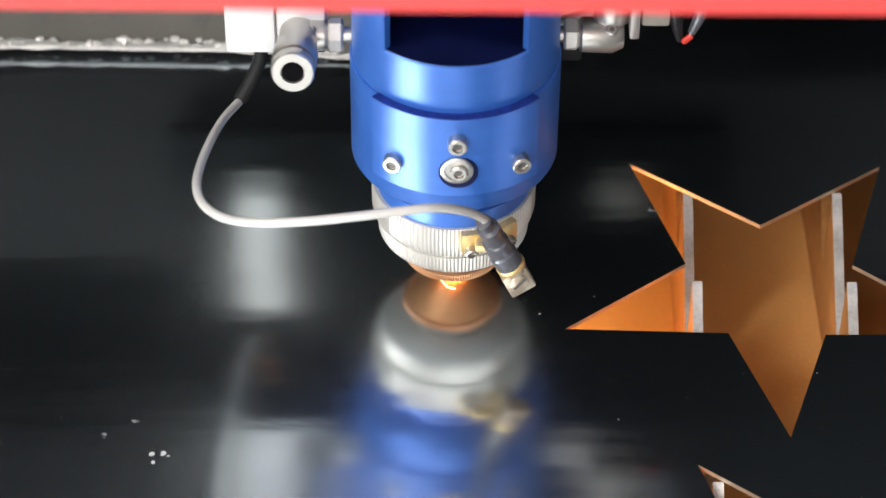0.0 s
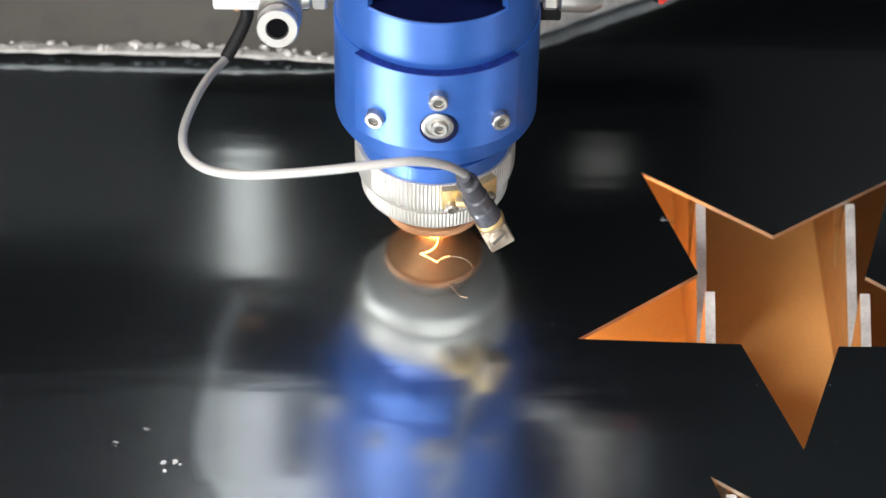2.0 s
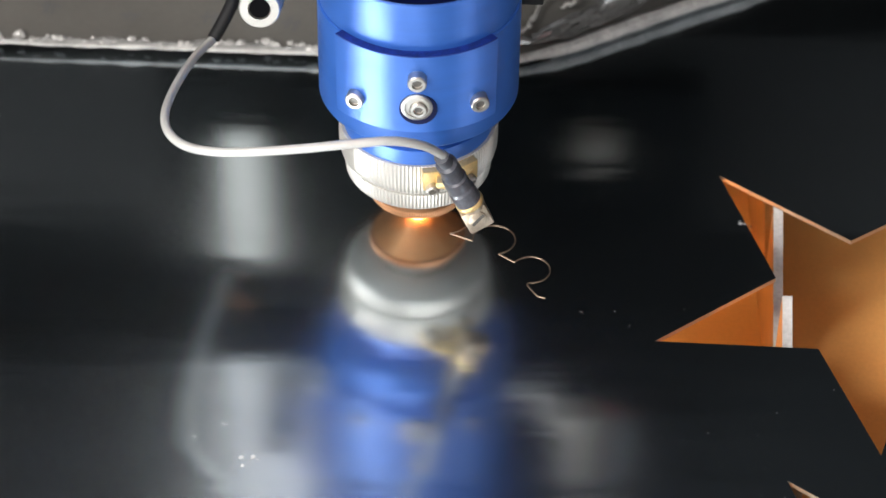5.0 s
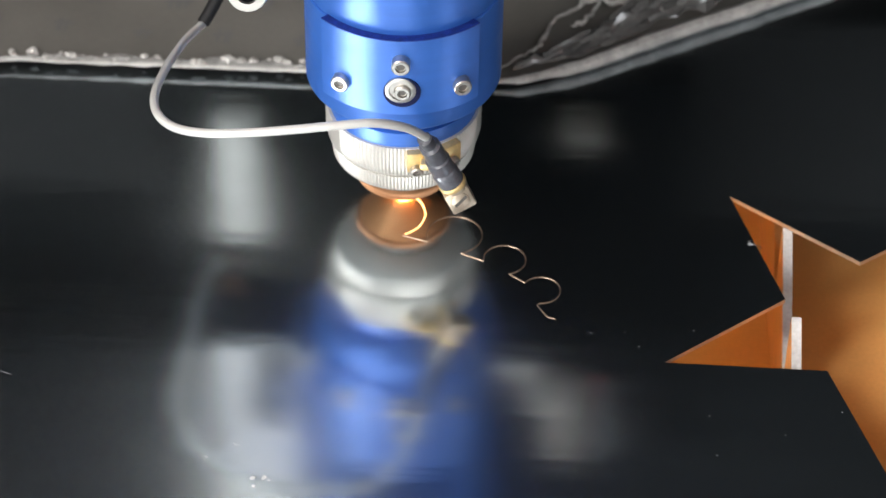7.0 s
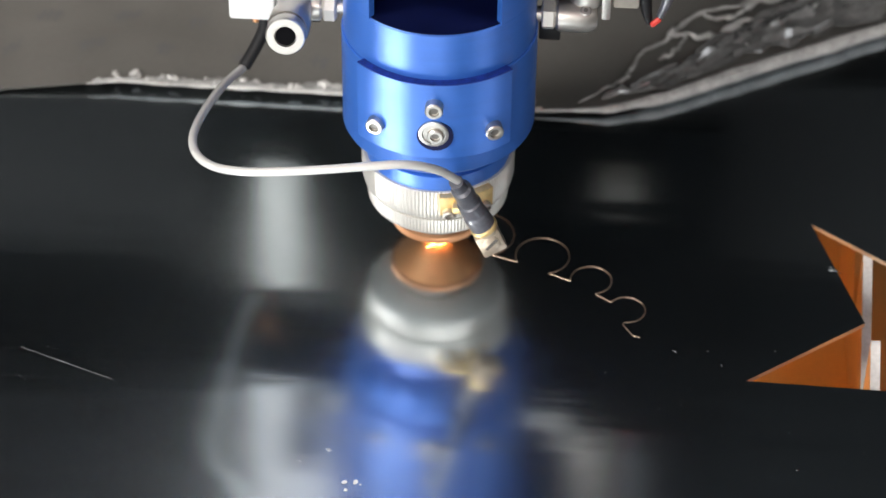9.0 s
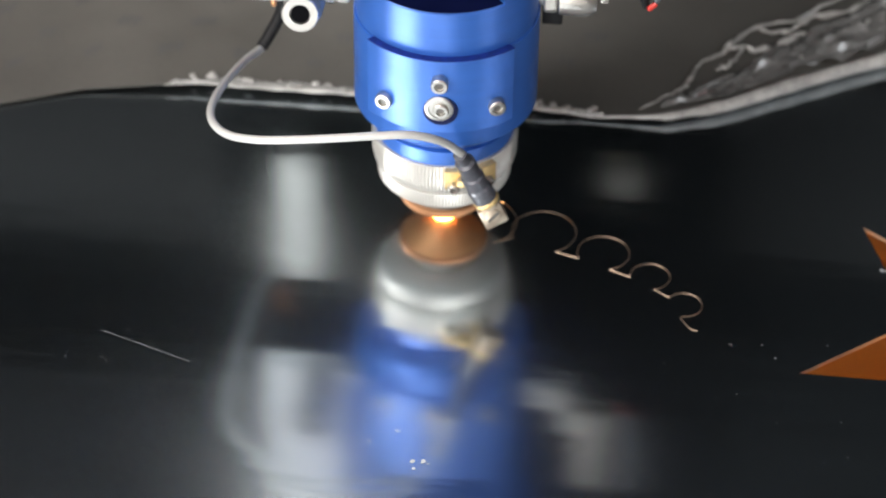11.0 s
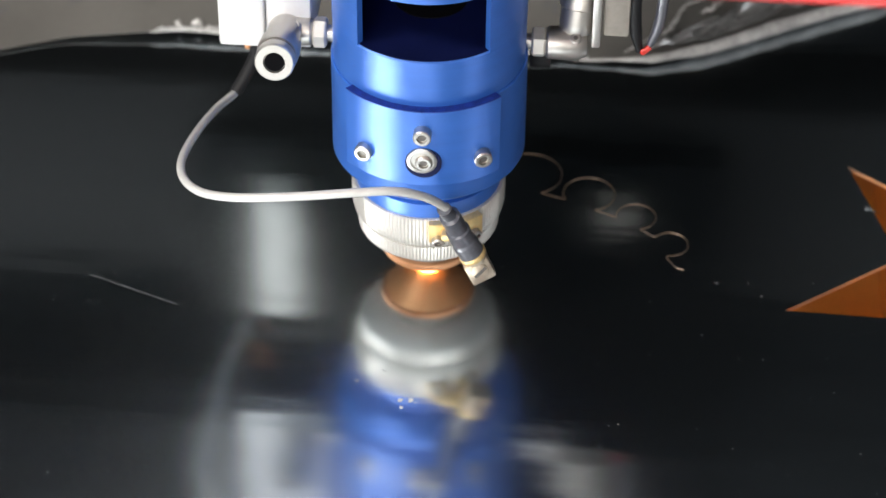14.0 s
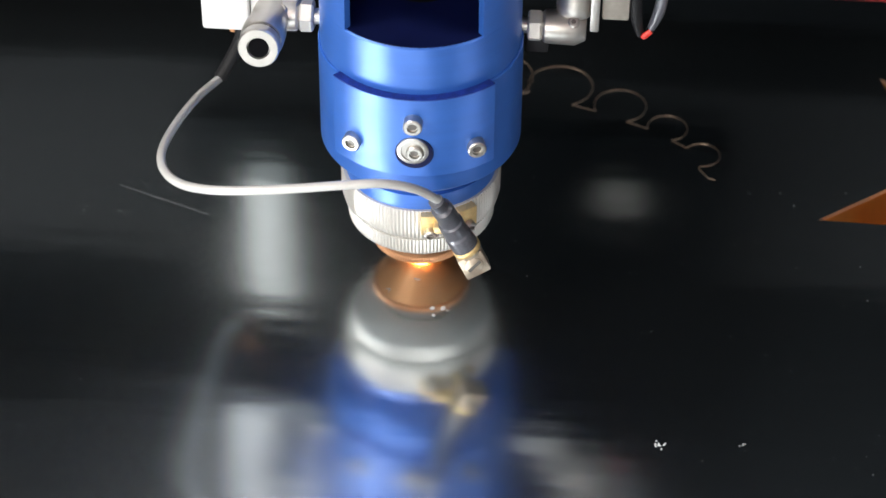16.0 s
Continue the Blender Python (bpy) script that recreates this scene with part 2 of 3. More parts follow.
# how far along the cut the head is, second by second, and its small departures from the line
CUT_T = [0, .5, 1, 1.5, 2, 2.5, 3, 3.5, 4, 6.5, 7, 7.5, 8, 8.5, 9, 11.5, 12, 12.5, 13, 13.5, 14, 14.5, 15, 15.5, 16]
CUT_S = [13.7, 22.9, 32.8, 44.4, 54.4, 63.8, 73.7, 83.8, 94.6, 145.0, 155.3, 165.4, 175.6, 184.0, 193.0, 250.2, 260.1, 269.6, 279.9, 289.6, 300.2, 309.9, 321.1, 330.9, 341.3]
OFF_X = [-0.05, 0.57, 0.05, -0.25, 0.8, -0.08, -0.2, -0.42, 0.36, 0.37, -0.01, -0.33, -0.1, 3.1, -1.29, 0.03, 0.21, -0.08, 0.0, 0.02, 0.03, -0.01, -0.01, -0.03, -0.04]
OFF_Y = [0.05, 0.28, 0.04, 0.28, 0.77, 0.19, -0.17, 0.6, 0.33, 0.22, 0.32, 0.36, 0.05, -0.53, 2.72, -0.06, -0.02, 0.0, 0.06, 0.01, 0.07, 0.04, 0.03, 0.0, -0.05]


def head_at(t):
    x, y = on_cut(np.interp(t, CUT_T, CUT_S))
    return x + float(np.interp(t, CUT_T, OFF_X)), y + float(np.interp(t, CUT_T, OFF_Y))


# ---- the workshop round the machine ----
def slab(name, x0, x1, y0, y1, z0, z1, mat):
    bm = bmesh.new()
    box(bm, x0, x1, y0, y1, z0, z1)
    return tagged(link_mesh(name, bm, mat, smooth=False), kind="structure")


slab("floor", -3100, 3100, -3100, 3100, -1000, -900, FLOOR)
slab("ceiling", -3100, 3100, -3100, 3100, 2400, 2500, WALL)
# north wall darkened beyond the other walls so the sheet mirrors black
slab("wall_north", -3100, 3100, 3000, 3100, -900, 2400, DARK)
slab("wall_south", -3100, 3100, -3100, -3000, -900, 2400, WALL)
slab("wall_west", -3100, -3000, -3000, 3000, -900, 2400, WALL)
slab("wall_east", 3000, 3100, -3000, 3000, -900, 2400, WALL)

# ---- the sheet with its star cut-outs ----
STAR = [(94.3, -63.6), (80.1, -21.4), (32.4, -20.1), (69.7, 8.7), (55.0, 55.4), (93.8, 26.4), (133.8, 54.6), (120.0, 8.6), (156.5, -21.4), (108.6, -21.8)]
STAR_B = [(x + 12.4, y - 129.6) for x, y in STAR]
THICK = 1.5


def build_sheet():
    bm = bmesh.new()
    outer = [(-620, -420), (480, -420), (480, 520), (-620, 520)]
    top_loops, edges = [], []
    for loop in (outer, STAR, STAR_B):
        vs = [bm.verts.new((x * MM, y * MM, 0)) for x, y in loop]
        top_loops.append(vs)
        edges += [bm.edges.new((vs[i], vs[(i + 1) % len(vs)])) for i in range(len(vs))]
    bmesh.ops.triangle_fill(bm, use_beauty=True, use_dissolve=False, edges=edges)
    holes = [f for f in bm.faces if inside(f.calc_center_median(), STAR) or inside(f.calc_center_median(), STAR_B)]
    bmesh.ops.delete(bm, geom=holes, context="FACES_ONLY")
    top = list(bm.faces)
    made = bmesh.ops.extrude_face_region(bm, geom=top)
    for v in made["geom"]:
        if isinstance(v, bmesh.types.BMVert):
            v.co.z = -THICK * MM
    bmesh.ops.recalc_face_normals(bm, faces=bm.faces)
    ob = link_mesh("metal_sheet", bm, SHEET, smooth=False)
    ob.data.materials.append(STEEL_EDGE)
    uv = ob.data.uv_layers.new(name="UVMap")
    for k, lp in enumerate(ob.data.loops):
        co = ob.data.vertices[lp.vertex_index].co
        uv.data[k].uv = (co.x, co.y)
    for f in ob.data.polygons:
        if abs(f.normal.z) < 0.5:
            f.material_index = 1
    return tagged(ob, "polished dark mirror steel sheet with star cut-outs on the cutting bed", "metal sheet")


def inside(p, loop):
    x, y, hit = p.x / MM, p.y / MM, False
    for (xa, ya), (xb, yb) in zip(loop, loop[1:] + loop[:1]):
        if (ya > y) != (yb > y) and x < (xb - xa) * (y - ya) / (yb - ya) + xa:
            hit = not hit
    return hit


build_sheet()


# ---- the cutting bed under the sheet ----
BED = tagged(empty("cutting_bed"), "cutting bed with saw-tooth steel slats over a brown tray", "cutting bed")


def saw_slat(x):
    bm = bmesh.new()
    box(bm, x - 1.5, x + 1.5, -419, 519, -49.8, -30)
    y = 44.0 - 41.0 * 11
    while y < 500:
        if y - 40.9 > -419:
            pts = [(y - 40.9, -30.0), (y, -1.9), (y, -30.0)]
            lo = [bm.verts.new(((x - 1.5) * MM, p * MM, q * MM)) for p, q in pts]
            hi = [bm.verts.new(((x + 1.5) * MM, p * MM, q * MM)) for p, q in pts]
            bm.faces.new(lo)
            bm.faces.new(list(reversed(hi)))
            for i in range(2):
                bm.faces.new((lo[i], hi[i], hi[i + 1], lo[i + 1]))
        y += 41.0
    ob = part("slat", bm, SLAT, BED, smooth=False)
    ob.data.materials.append(LIT_SIDE)
    # side faces and covered rear teeth carry the orange light as colour
    for f in ob.data.polygons:
        if abs(f.normal.x) > 0.9 or f.center.y > 46 * MM:
            f.material_index = 1


for k in (-13, -12, -11, -10, -9, -8, 0, 1, 2, 3, 4, 5, 6, 7, 8):
    saw_slat(72.9 + 46.5 * k)
bm = bmesh.new()
box(bm, -620, 480, -420, 520, -62, -50.0)
part("tray", bm, BOARD, BED, "brown scorched tray board", smooth=False)
for ext in ((-640, -620.2, -440, 540), (480.2, 500, -440, 540), (-620, 480, -440, -420.2), (-620, 480, 520.2, 540)):
    bm = bmesh.new()
    box(bm, *ext, -62, -1, 0.8)
    part("rail", bm, DARK, BED, "dark steel rail")
bm = bmesh.new()
box(bm, -700, 560, -500, 600, -900, -62.2, 4)
tagged(link_mesh("machine_base", bm, DARK), "dark painted machine base under the cutting bed", "machine base")


# ---- the protective film behind the sheet's cleared area ----
EDGE_X = [-420, -330, -245, -219, -200, -181, -162, -103, -60, -34, -12, 8, 32, 85, 200, 330]
EDGE_Y = [50, 68, 93, 104, 107, 110.5, 110.5, 110, 109, 108, 109, 117, 132, 163, 232, 310]


def film_edge(x):
    return float(np.interp(x, EDGE_X, EDGE_Y)) - 1.3 * min(1.0, max(0.0, (x + 225) / 50))


def film_z(x, v):
    """Height of the loose film v millimetres behind its edge."""
    lift = 0.4 + float(np.interp(x, [-225, -175, -80, -52, -38, -12, 20], [0, 2.1, 2.1, 1.2, 0.1, 1.2, 1.6]))
    return lift * math.exp(-v / 60) + 0.5 + 1.6 * noise.noise((x / 45, v / 38, 1.7)) * min(1, v / 15 + 0.2) + 0.045 * v + 0.5


def build_film():
    film = empty("protective_film")
    tagged(film, "loose grey printed protective film folded back over the sheet", "film")
    bm = bmesh.new()
    xs, vs = np.linspace(-420, 330, 190), [0, 0.6, 2, 5, 9, 14, 20, 28, 38, 50, 65, 82, 100, 125, 150, 180, 210, 250]
    grid = [[bm.verts.new((x * MM, (film_edge(x) + v) * MM, film_z(x, v) * MM)) for v in vs] for x in xs]
    for a, b in zip(grid, grid[1:]):
        for k in range(len(vs) - 1):
            bm.faces.new((a[k], b[k], b[k + 1], a[k + 1]))
    under = bmesh.ops.extrude_face_region(bm, geom=list(bm.faces))
    for g in under["geom"]:
        if isinstance(g, bmesh.types.BMVert):
            g.co.z -= 0.35 * MM
    part("film_sheet", bm, FILM, film)
    # the rolled lip along the edge
    bm = bmesh.new()
    pts, rad = [], []
    for x in np.linspace(-190, 330, 200):
        pts.append((x, film_edge(x) - 0.3 + 0.45 * noise.noise((x / 14, 0, 3)), film_z(x, 0) - 0.1))
        rad.append((0.75 + 0.5 * noise.noise((x / 7, 5, 0)) + 1.7 * min(1, max(0, (x + 25) / 40)) - 0.35 * math.exp(-((x + 42) / 16) ** 2)) * min(1, 0.35 + (x + 190) / 70))
    pipe(bm, pts, rad, 8)
    part("film_lip", bm, FILM_EDGE, film, "pale rolled edge of the film")
    # the whitened, crumpled strip behind the lip
    bm = bmesh.new()
    grid = []
    for x in np.linspace(-188, -34, 150):
        w = (2.2 + 4.2 * abs(noise.noise((x / 17, 4, 1))) + 1.5 * noise.noise((x / 4, 2, 5))) * min(1.0, 0.3 + (x + 188) / 50, 0.2 + (-34 - x) / 30)
        grid.append([bm.verts.new((x * MM, (film_edge(x) + w * k / 6) * MM, (film_z(x, w * k / 6) + 0.35 + 1.1 * max(0, noise.noise((x / 3.2, k * 0.7, 9))) * math.sin(math.pi * k / 6) + 0.5 * math.sin(math.pi * k / 6)) * MM)) for k in range(7)])
    for a, b in zip(grid, grid[1:]):
        for k in range(6):
            bm.faces.new((a[k], b[k], b[k + 1], a[k + 1]))
    under = bmesh.ops.extrude_face_region(bm, geom=list(bm.faces))
    for g in under["geom"]:
        if isinstance(g, bmesh.types.BMVert):
            g.co.z -= 0.3 * MM
    part("film_fold", bm, FILM_FOLD, film, "whitened crumpled strip along the film edge")
    # crumpled bubbles along the lip
    rnd = random.Random(4)
    bm = bmesh.new()
    for x in np.arange(-186, -36, 2.3):
        if rnd.random() < 0.18:
            continue
        r = rnd.uniform(0.7, 1.7) * (0.6 + 0.6 * abs(noise.noise((x / 14, 2, 8))) * 2)
        c = Vector((x + rnd.uniform(-1, 1), film_edge(x) + rnd.uniform(0.8, 4.5), film_z(x, 1) + r * 0.3))
        made = bmesh.ops.create_icosphere(bm, subdivisions=2, radius=1.0)
        for v in made["verts"]:
            k = 1 + 0.55 * noise.noise(v.co * 1.7 + c)
            v.co = (c + Vector((v.co.x * r * 1.25, v.co.y * r, v.co.z * r * 0.9)) * k) * MM
    tagged(part("film_blister", bm, FILM_EDGE, film, "white crumpled blisters along the film edge"), kind="stuff")
    # torn crumpled flap
    bm = bmesh.new()
    n = 40
    grid = []
    for i in range(n + 1):
        row = []
        for j in range(13):
            s = i / n
            x = -14 + 129 * s
            v = 3 + j * (0.2 + 3.6 * s) + 3.5 * noise.noise((s * 9, j * 0.5, 0)) * min(1, 0.2 + 2 * s)
            z = film_z(x, v) + 1.2 + (2.0 + 6.0 * s) * (0.3 + abs(noise.noise((s * 12, j * 0.45, 4)))) + 3.0 * noise.noise((s * 30, j * 0.9, 7)) * (0.3 + j / 12)
            row.append(bm.verts.new((x * MM, (film_edge(x) + v) * MM, z * MM)))
        grid.append(row)
    for a, b in zip(grid, grid[1:]):
        for k in range(12):
            bm.faces.new((a[k], b[k], b[k + 1], a[k + 1]))
    under = bmesh.ops.extrude_face_region(bm, geom=list(bm.faces))
    for g in under["geom"]:
        if isinstance(g, bmesh.types.BMVert):
            g.co.z -= 0.3 * MM
    part("film_flap", bm, FLAP, film, "torn crumpled flap of clear film")
    # bright torn ridges round and over the flap
    ridges = (
        ((-22, 108.5), (-11, 118.5), (-6.4, 122.9), (-3.6, 130.4), (0.2, 139.4), (8, 146), (10, 150.5), (19.3, 161.8), (34, 168), (52, 184), (75, 200), (100, 222)),
        ((5.3, 135.2), (9.7, 138.6), (13.6, 145.8), (15, 151)),
        ((8.8, 148.4), (17.5, 149.0), (26.2, 150.2), (36.0, 158.0), (44, 157), (54.3, 161.8), (69, 173.0), (84, 186)),
        ((32.9, 153.0), (33.8, 147.5), (36.0, 143.6), (37.9, 141.6)),
        ((20, 162), (30, 160), (41, 170), (56, 176), (66, 190), (84, 198)),
        ((48, 152), (57, 166), (71, 181), (90, 190), (112, 214)),
        ((70, 168), (82, 180), (101, 190), (118, 206), (140, 224)),
    )
    for k, line in enumerate(ridges):
        bm = bmesh.new()
        pts, rad = [], []
        run = spline([(x, y, 0) for x, y in line], 12)
        for i, q in enumerate(run):
            x, y = q.x + 1.0 * noise.noise((i * 0.31, k * 3.1, 1)), q.y + 1.3 * noise.noise((i * 0.27, k * 2.3, 6))
            v = max(0.5, y - film_edge(x))
            pts.append((x, y, film_z(x, v) + 1.6 + 1.4 * noise.noise((i * 0.2, k * 1.7, 8)) + 0.02 * v))
            rad.append((0.5 + (1.3 if k in (0, 1, 3) else 2.6) * abs(noise.noise((i * 0.16, k * 5.3, 3)))) * math.sin(math.pi * (i + 0.8) / (len(run) + 0.6)) ** 0.4)
        pipe(bm, pts, rad, 7)
        part("film_wrinkle", bm, FILM_EDGE, film, "white torn ridge of crumpled film")
    # the blurred print as plain bars
    rnd = random.Random(9)
    for row in range(5):
        for col in range(11):
            x = -330 + col * 27 + row * 9
            v = 18 + row * 17 - (x + 200) * 0.06
            if v < 10 or x > -40:
                continue
            bm = bmesh.new()
            lean, high = rnd.uniform(0.2, 2.2), rnd.uniform(4.5, 7.0)
            for k in range(rnd.choice((2, 3))):
                x0, w, y0 = x + k * 2.7, rnd.uniform(0.9, 2.1), rnd.uniform(-0.8, 1.2)
                a = [bm.verts.new(((x0 + dx) * MM, (film_edge(x0 + dx) + v + dy) * MM, (film_z(x0 + dx, v + dy) + 0.25) * MM)) for dx, dy in ((0, y0), (w, y0), (w + lean, y0 + high), (lean, y0 + high))]
                bm.faces.new(a)
                a = [bm.verts.new(((x0 + dx) * MM, (film_edge(x0 + dx) + v + dy) * MM, (film_z(x0 + dx, v + dy) + 0.29) * MM)) for dx, dy in ((-1, high * 0.5), (3, high * 0.5), (3, high * 0.5 + 1.3), (-1, high * 0.5 + 1.3))]
                bm.faces.new(a)
            part("print_bar", bm, INK, film)


build_film()


# ---- the laser head ----
def hex_screw(parent, p, d, r, h, name="screw", label=""):
    """A socket head screw that stands proud of its face."""
    bm = bmesh.new()
    m = aim(p, d)
    lathe(bm, [(r, -2), (r, h - 0.35), (r - 0.35, h), (r * 0.58, h), (r * 0.56, h - 0.9), (0.2, h - 1.0)], 28, m)
    s = part(name, bm, STEEL, parent, label)
    bm = bmesh.new()
    lathe(bm, [(r * 0.52, h - 0.99), (r * 0.5, h - 0.85), (0.2, h - 0.84)], 6, m)
    part("socket", bm, SOCKET, s)
    return s


def elbow_fitting(parent, name, nut_x, y, z, arm, start, d_end, length, sign, stout=1.0):
    """A push-in elbow: hex nut, arm, body and a release collar behind a dark groove."""
    bm = bmesh.new()
    m = aim((nut_x, y, z), (sign, 0, 0))
    lathe(bm, [(2.4, -4), (2.4, 0.2), (3.2, 0.3), (3.2, 5.0)], 24, m)
    lathe(bm, [(3.6 * stout, 4.6), (4.3 * stout, 5.4), (4.5 * stout, arm - 3.0), (3.2 * stout, arm), (2.6 * stout, arm + 0.2)], 32, m)
    f = part(name, bm, NICKEL, parent, "nickel-plated push-in elbow fitting")
    bm = bmesh.new()
    lathe(bm, [(4.1, 0.3), (4.8, 0.9), (4.8, 3.9), (4.1, 4.5)], 6, m @ pose(0, 0, 0, 0, 0, 17))
    part("hex_nut", bm, SILVER, f, smooth=False)
    c = Vector((nut_x + sign * 12.8, y, z))
    m2 = aim(c, d_end)
    bm = bmesh.new()
    lathe(bm, [(3.3, start), (5.0, start + 1.8), (5.4, start + 4), (5.6, length * 0.46), (6.2, length * 0.48), (6.3, length * 0.72), (5.8, length * 0.76)], 40, m2)
    part("elbow_body", bm, NICKEL, f)
    bm = bmesh.new()
    lathe(bm, [(5.3, length * 0.75), (5.3, length * 0.83)], 36, m2)
    part("groove", bm, SOCKET, f)
    bm = bmesh.new()
    lathe(bm, [(5.2, length * 0.82), (5.9, length * 0.84), (6.0, length - 0.6), (5.6, length), (3.3, length), (3.0, length - 0.8)], 40, m2)
    part("release_collar", bm, NICKEL, f)
    bm = bmesh.new()
    lathe(bm, [(2.95, length - 0.75), (2.95, length - 0.6), (0.3, length - 0.6)], 28, m2)
    part("port", bm, BLACK, f)
    bm = bmesh.new()
    pin = aim((nut_x + sign * (arm - 3.5), y, z), (0, -0.62, 0.78))
    lathe(bm, [(1.7, 3.6), (1.7, 4.9 * stout), (1.3, 5.2 * stout)], 20, pin)
    p = part("pin", bm, STEEL, f)
    bm = bmesh.new()
    lathe(bm, [(0.75, 5.1 * stout), (0.75, 5.3 * stout)], 6, pin)
    part("socket", bm, SOCKET, p)
    return f


def build_head():
    head = empty("laser_head")
    tagged(head, "blue anodised laser cutting head with copper nozzle over the sheet", "laser head")
    # copper nozzle: cone, knurled flange
    bm = bmesh.new()
    lathe(bm, [(1.2, 1.0), (3.4, 1.0), (4.0, 1.5), (13.6, 9.0)], 72)
    nozzle = part("nozzle", bm, COPPER, head, "copper nozzle cone")
    bm = bmesh.new()
    lathe(bm, [(13.4, 8.95), (14.8, 9.3), (14.9, 10.8), (14.4, 11.2)], 256, tooth=0.28)
    part("nozzle_flange", bm, DIM_COPPER, nozzle, "knurled copper flange")
    bm = bmesh.new()
    lathe(bm, [(12.6, 11.1), (12.6, 19.6)], 64)
    part("nozzle_neck", bm, NECK, nozzle, "grey ceramic neck")
    # silver knurled holder in two rings
    bm = bmesh.new()
    lathe(bm, [(12.4, 19.6), (14.0, 20.3), (20.6, 22.4), (21.6, 23.1), (22.0, 24.0), (22.2, 28.8), (21.5, 29.1), (21.5, 29.9)], 256, tooth=0.3)
    part("lower_ring", bm, SILVER, head, "knurled satin aluminium lock ring")
    bm = bmesh.new()
    lathe(bm, [(21.4, 29.8), (22.7, 30.0), (23.3, 30.8), (23.8, 33.0), (23.9, 40.2), (23.4, 41.0), (21.0, 41.2)], 256, tooth=0.3, knurl=(-140, -20))
    part("upper_ring", bm, SILVER, head, "knurled satin aluminium nozzle holder")
    # blue body
    bm = bmesh.new()
    lathe(bm, [(21.0, 38.5), (22.5, 39.4), (22.5, 46.2), (20.8, 46.8), (20.6, 48.4), (22.4, 48.6), (25.4, 50.2)], 96)
    part("neck_ring", bm, BLUE, head)
    bm = bmesh.new()
    lathe(bm, [(24.5, 49.9), (25.4, 50.1), (29.2, 53.6), (29.5, 54.2), (29.5, 87.3), (29.2, 87.7)], 128)
    body = part("lower_body", bm, BLUE, head, "blue anodised aluminium barrel")
    # raised front pad
    bm = bmesh.new()
    rings = []
    for r, z in ((28.5, 61.0), (31.5, 61.0), (31.5, 87.75), (28.5, 87.75)):
        rings.append([bm.verts.new(Vector((r * math.sin(radians(a)), -r * math.cos(radians(a)), z)) * MM) for a in np.linspace(-46.5, 46.5, 49)])
    for a, b in zip(rings, rings[1:]):
        for k in range(48):
            bm.faces.new((a[k], a[k + 1], b[k + 1], b[k]))
    bm.faces.new([r[0] for r in rings])
    bm.faces.new([r[-1] for r in reversed(rings)])
    part("front_pad", bm, BLUE, body)
    bm = bmesh.new()
    rings = []
    for r, z in ((28.7, 87.76), (31.5, 87.76), (31.5, 88.1), (28.7, 88.1)):
        rings.append([bm.verts.new(Vector((r * math.sin(radians(a)), -r * math.cos(radians(a)), z)) * MM) for a in np.linspace(-46.5, 46.5, 49)])
    for a, b in zip(rings, rings[1:]):
        for k in range(48):
            bm.faces.new((a[k], a[k + 1], b[k + 1], b[k]))
    bm.faces.new([r[0] for r in rings])
    bm.faces.new([r[-1] for r in reversed(rings)])
    part("pad_ledge", bm, LEDGE, body, "dark machined ledge over the pad")
    # upper barrel with its front window
    bm = bmesh.new()
    lathe(bm, [(28.7, 87.6), (28.9, 87.8), (28.9, 103.4), (28.5, 103.8)], 128)
    part("mid_band", bm, BLUE, body)
    bm = bmesh.new()
    lathe(bm, [(28.4, 103.7), (28.4, 104.0)], 96)
    part("window_floor", bm, NAVY, body)
    # flat black disc on the floor paints the bore's darkness
    bm = bmesh.new()
    lathe(bm, [(11.0, 104.0), (11.0, 104.3)], 64, Matrix.Translation((0, 0.004, 0)))
    part("bore", bm, BLACK, body, "black disc for the dark bore inside the head window")
    bm = bmesh.new()
    rings = []
    for r, z in ((29.0, 103.6), (29.0, 124.2), (26.9, 124.2), (26.9, 103.6)):
        rings.append([bm.verts.new(Vector((r * math.cos(radians(a)), r * math.sin(radians(a)), z)) * MM) for a in np.linspace(-48.5, 228.5, 97)])
    rings.append(rings[0])
    for a, b in zip(rings, rings[1:]):
        for k in range(96):
            bm.faces.new((a[k], a[k + 1], b[k + 1], b[k]))
    bm.faces.new([r[0] for r in rings[:4]])
    bm.faces.new([r[-1] for r in reversed(rings[:4])])
    part("window_wall", bm, BLUE, body)
    bm = bmesh.new()
    lathe(bm, [(25.5, 124.0), (29.1, 124.0), (29.1, 190.0), (28.4, 191.0)], 128)
    part("upper_body", bm, BLUE, head)
    hex_screw(head, (0.2, -28.9, 128.5), (0, -1, 0), 1.7, 0.8)
    # pad screws
    for x, z, y in ((-16.8, 69.2, -26.0), (17.8, 69.2, -26.0), (0.6, 80.4, -31.0)):
        hex_screw(head, (x, y, z), (x * 0.5, -31, 0), 2.7, 2.9 if z < 75 else 3.6)
    # adjusting port with its screw; a proud dark disc paints the recess's shade
    bm = bmesh.new()
    m = aim((0.9, -31.35, 69.4), (0, -1, 0))
    lathe(bm, [(5.4, -1), (5.4, 0.25), (4.9, 0.3)], 48, m)
    port = part("adjust_port", bm, NAVY, head, "dark disc for a shaded recess round a steel adjusting screw")
    bm = bmesh.new()
    lathe(bm, [(4.5, 0.2), (4.5, 0.8), (4.2, 1.0), (3.4, 1.0), (3.2, 0.5)], 40, aim((0.5, -31.45, 70.5), (0, -1, 0)))
    part("bushing", bm, STEEL, port)
    hex_screw(port, (1.0, -31.6, 69.9), (0, -1, 0), 2.5, 1.5)
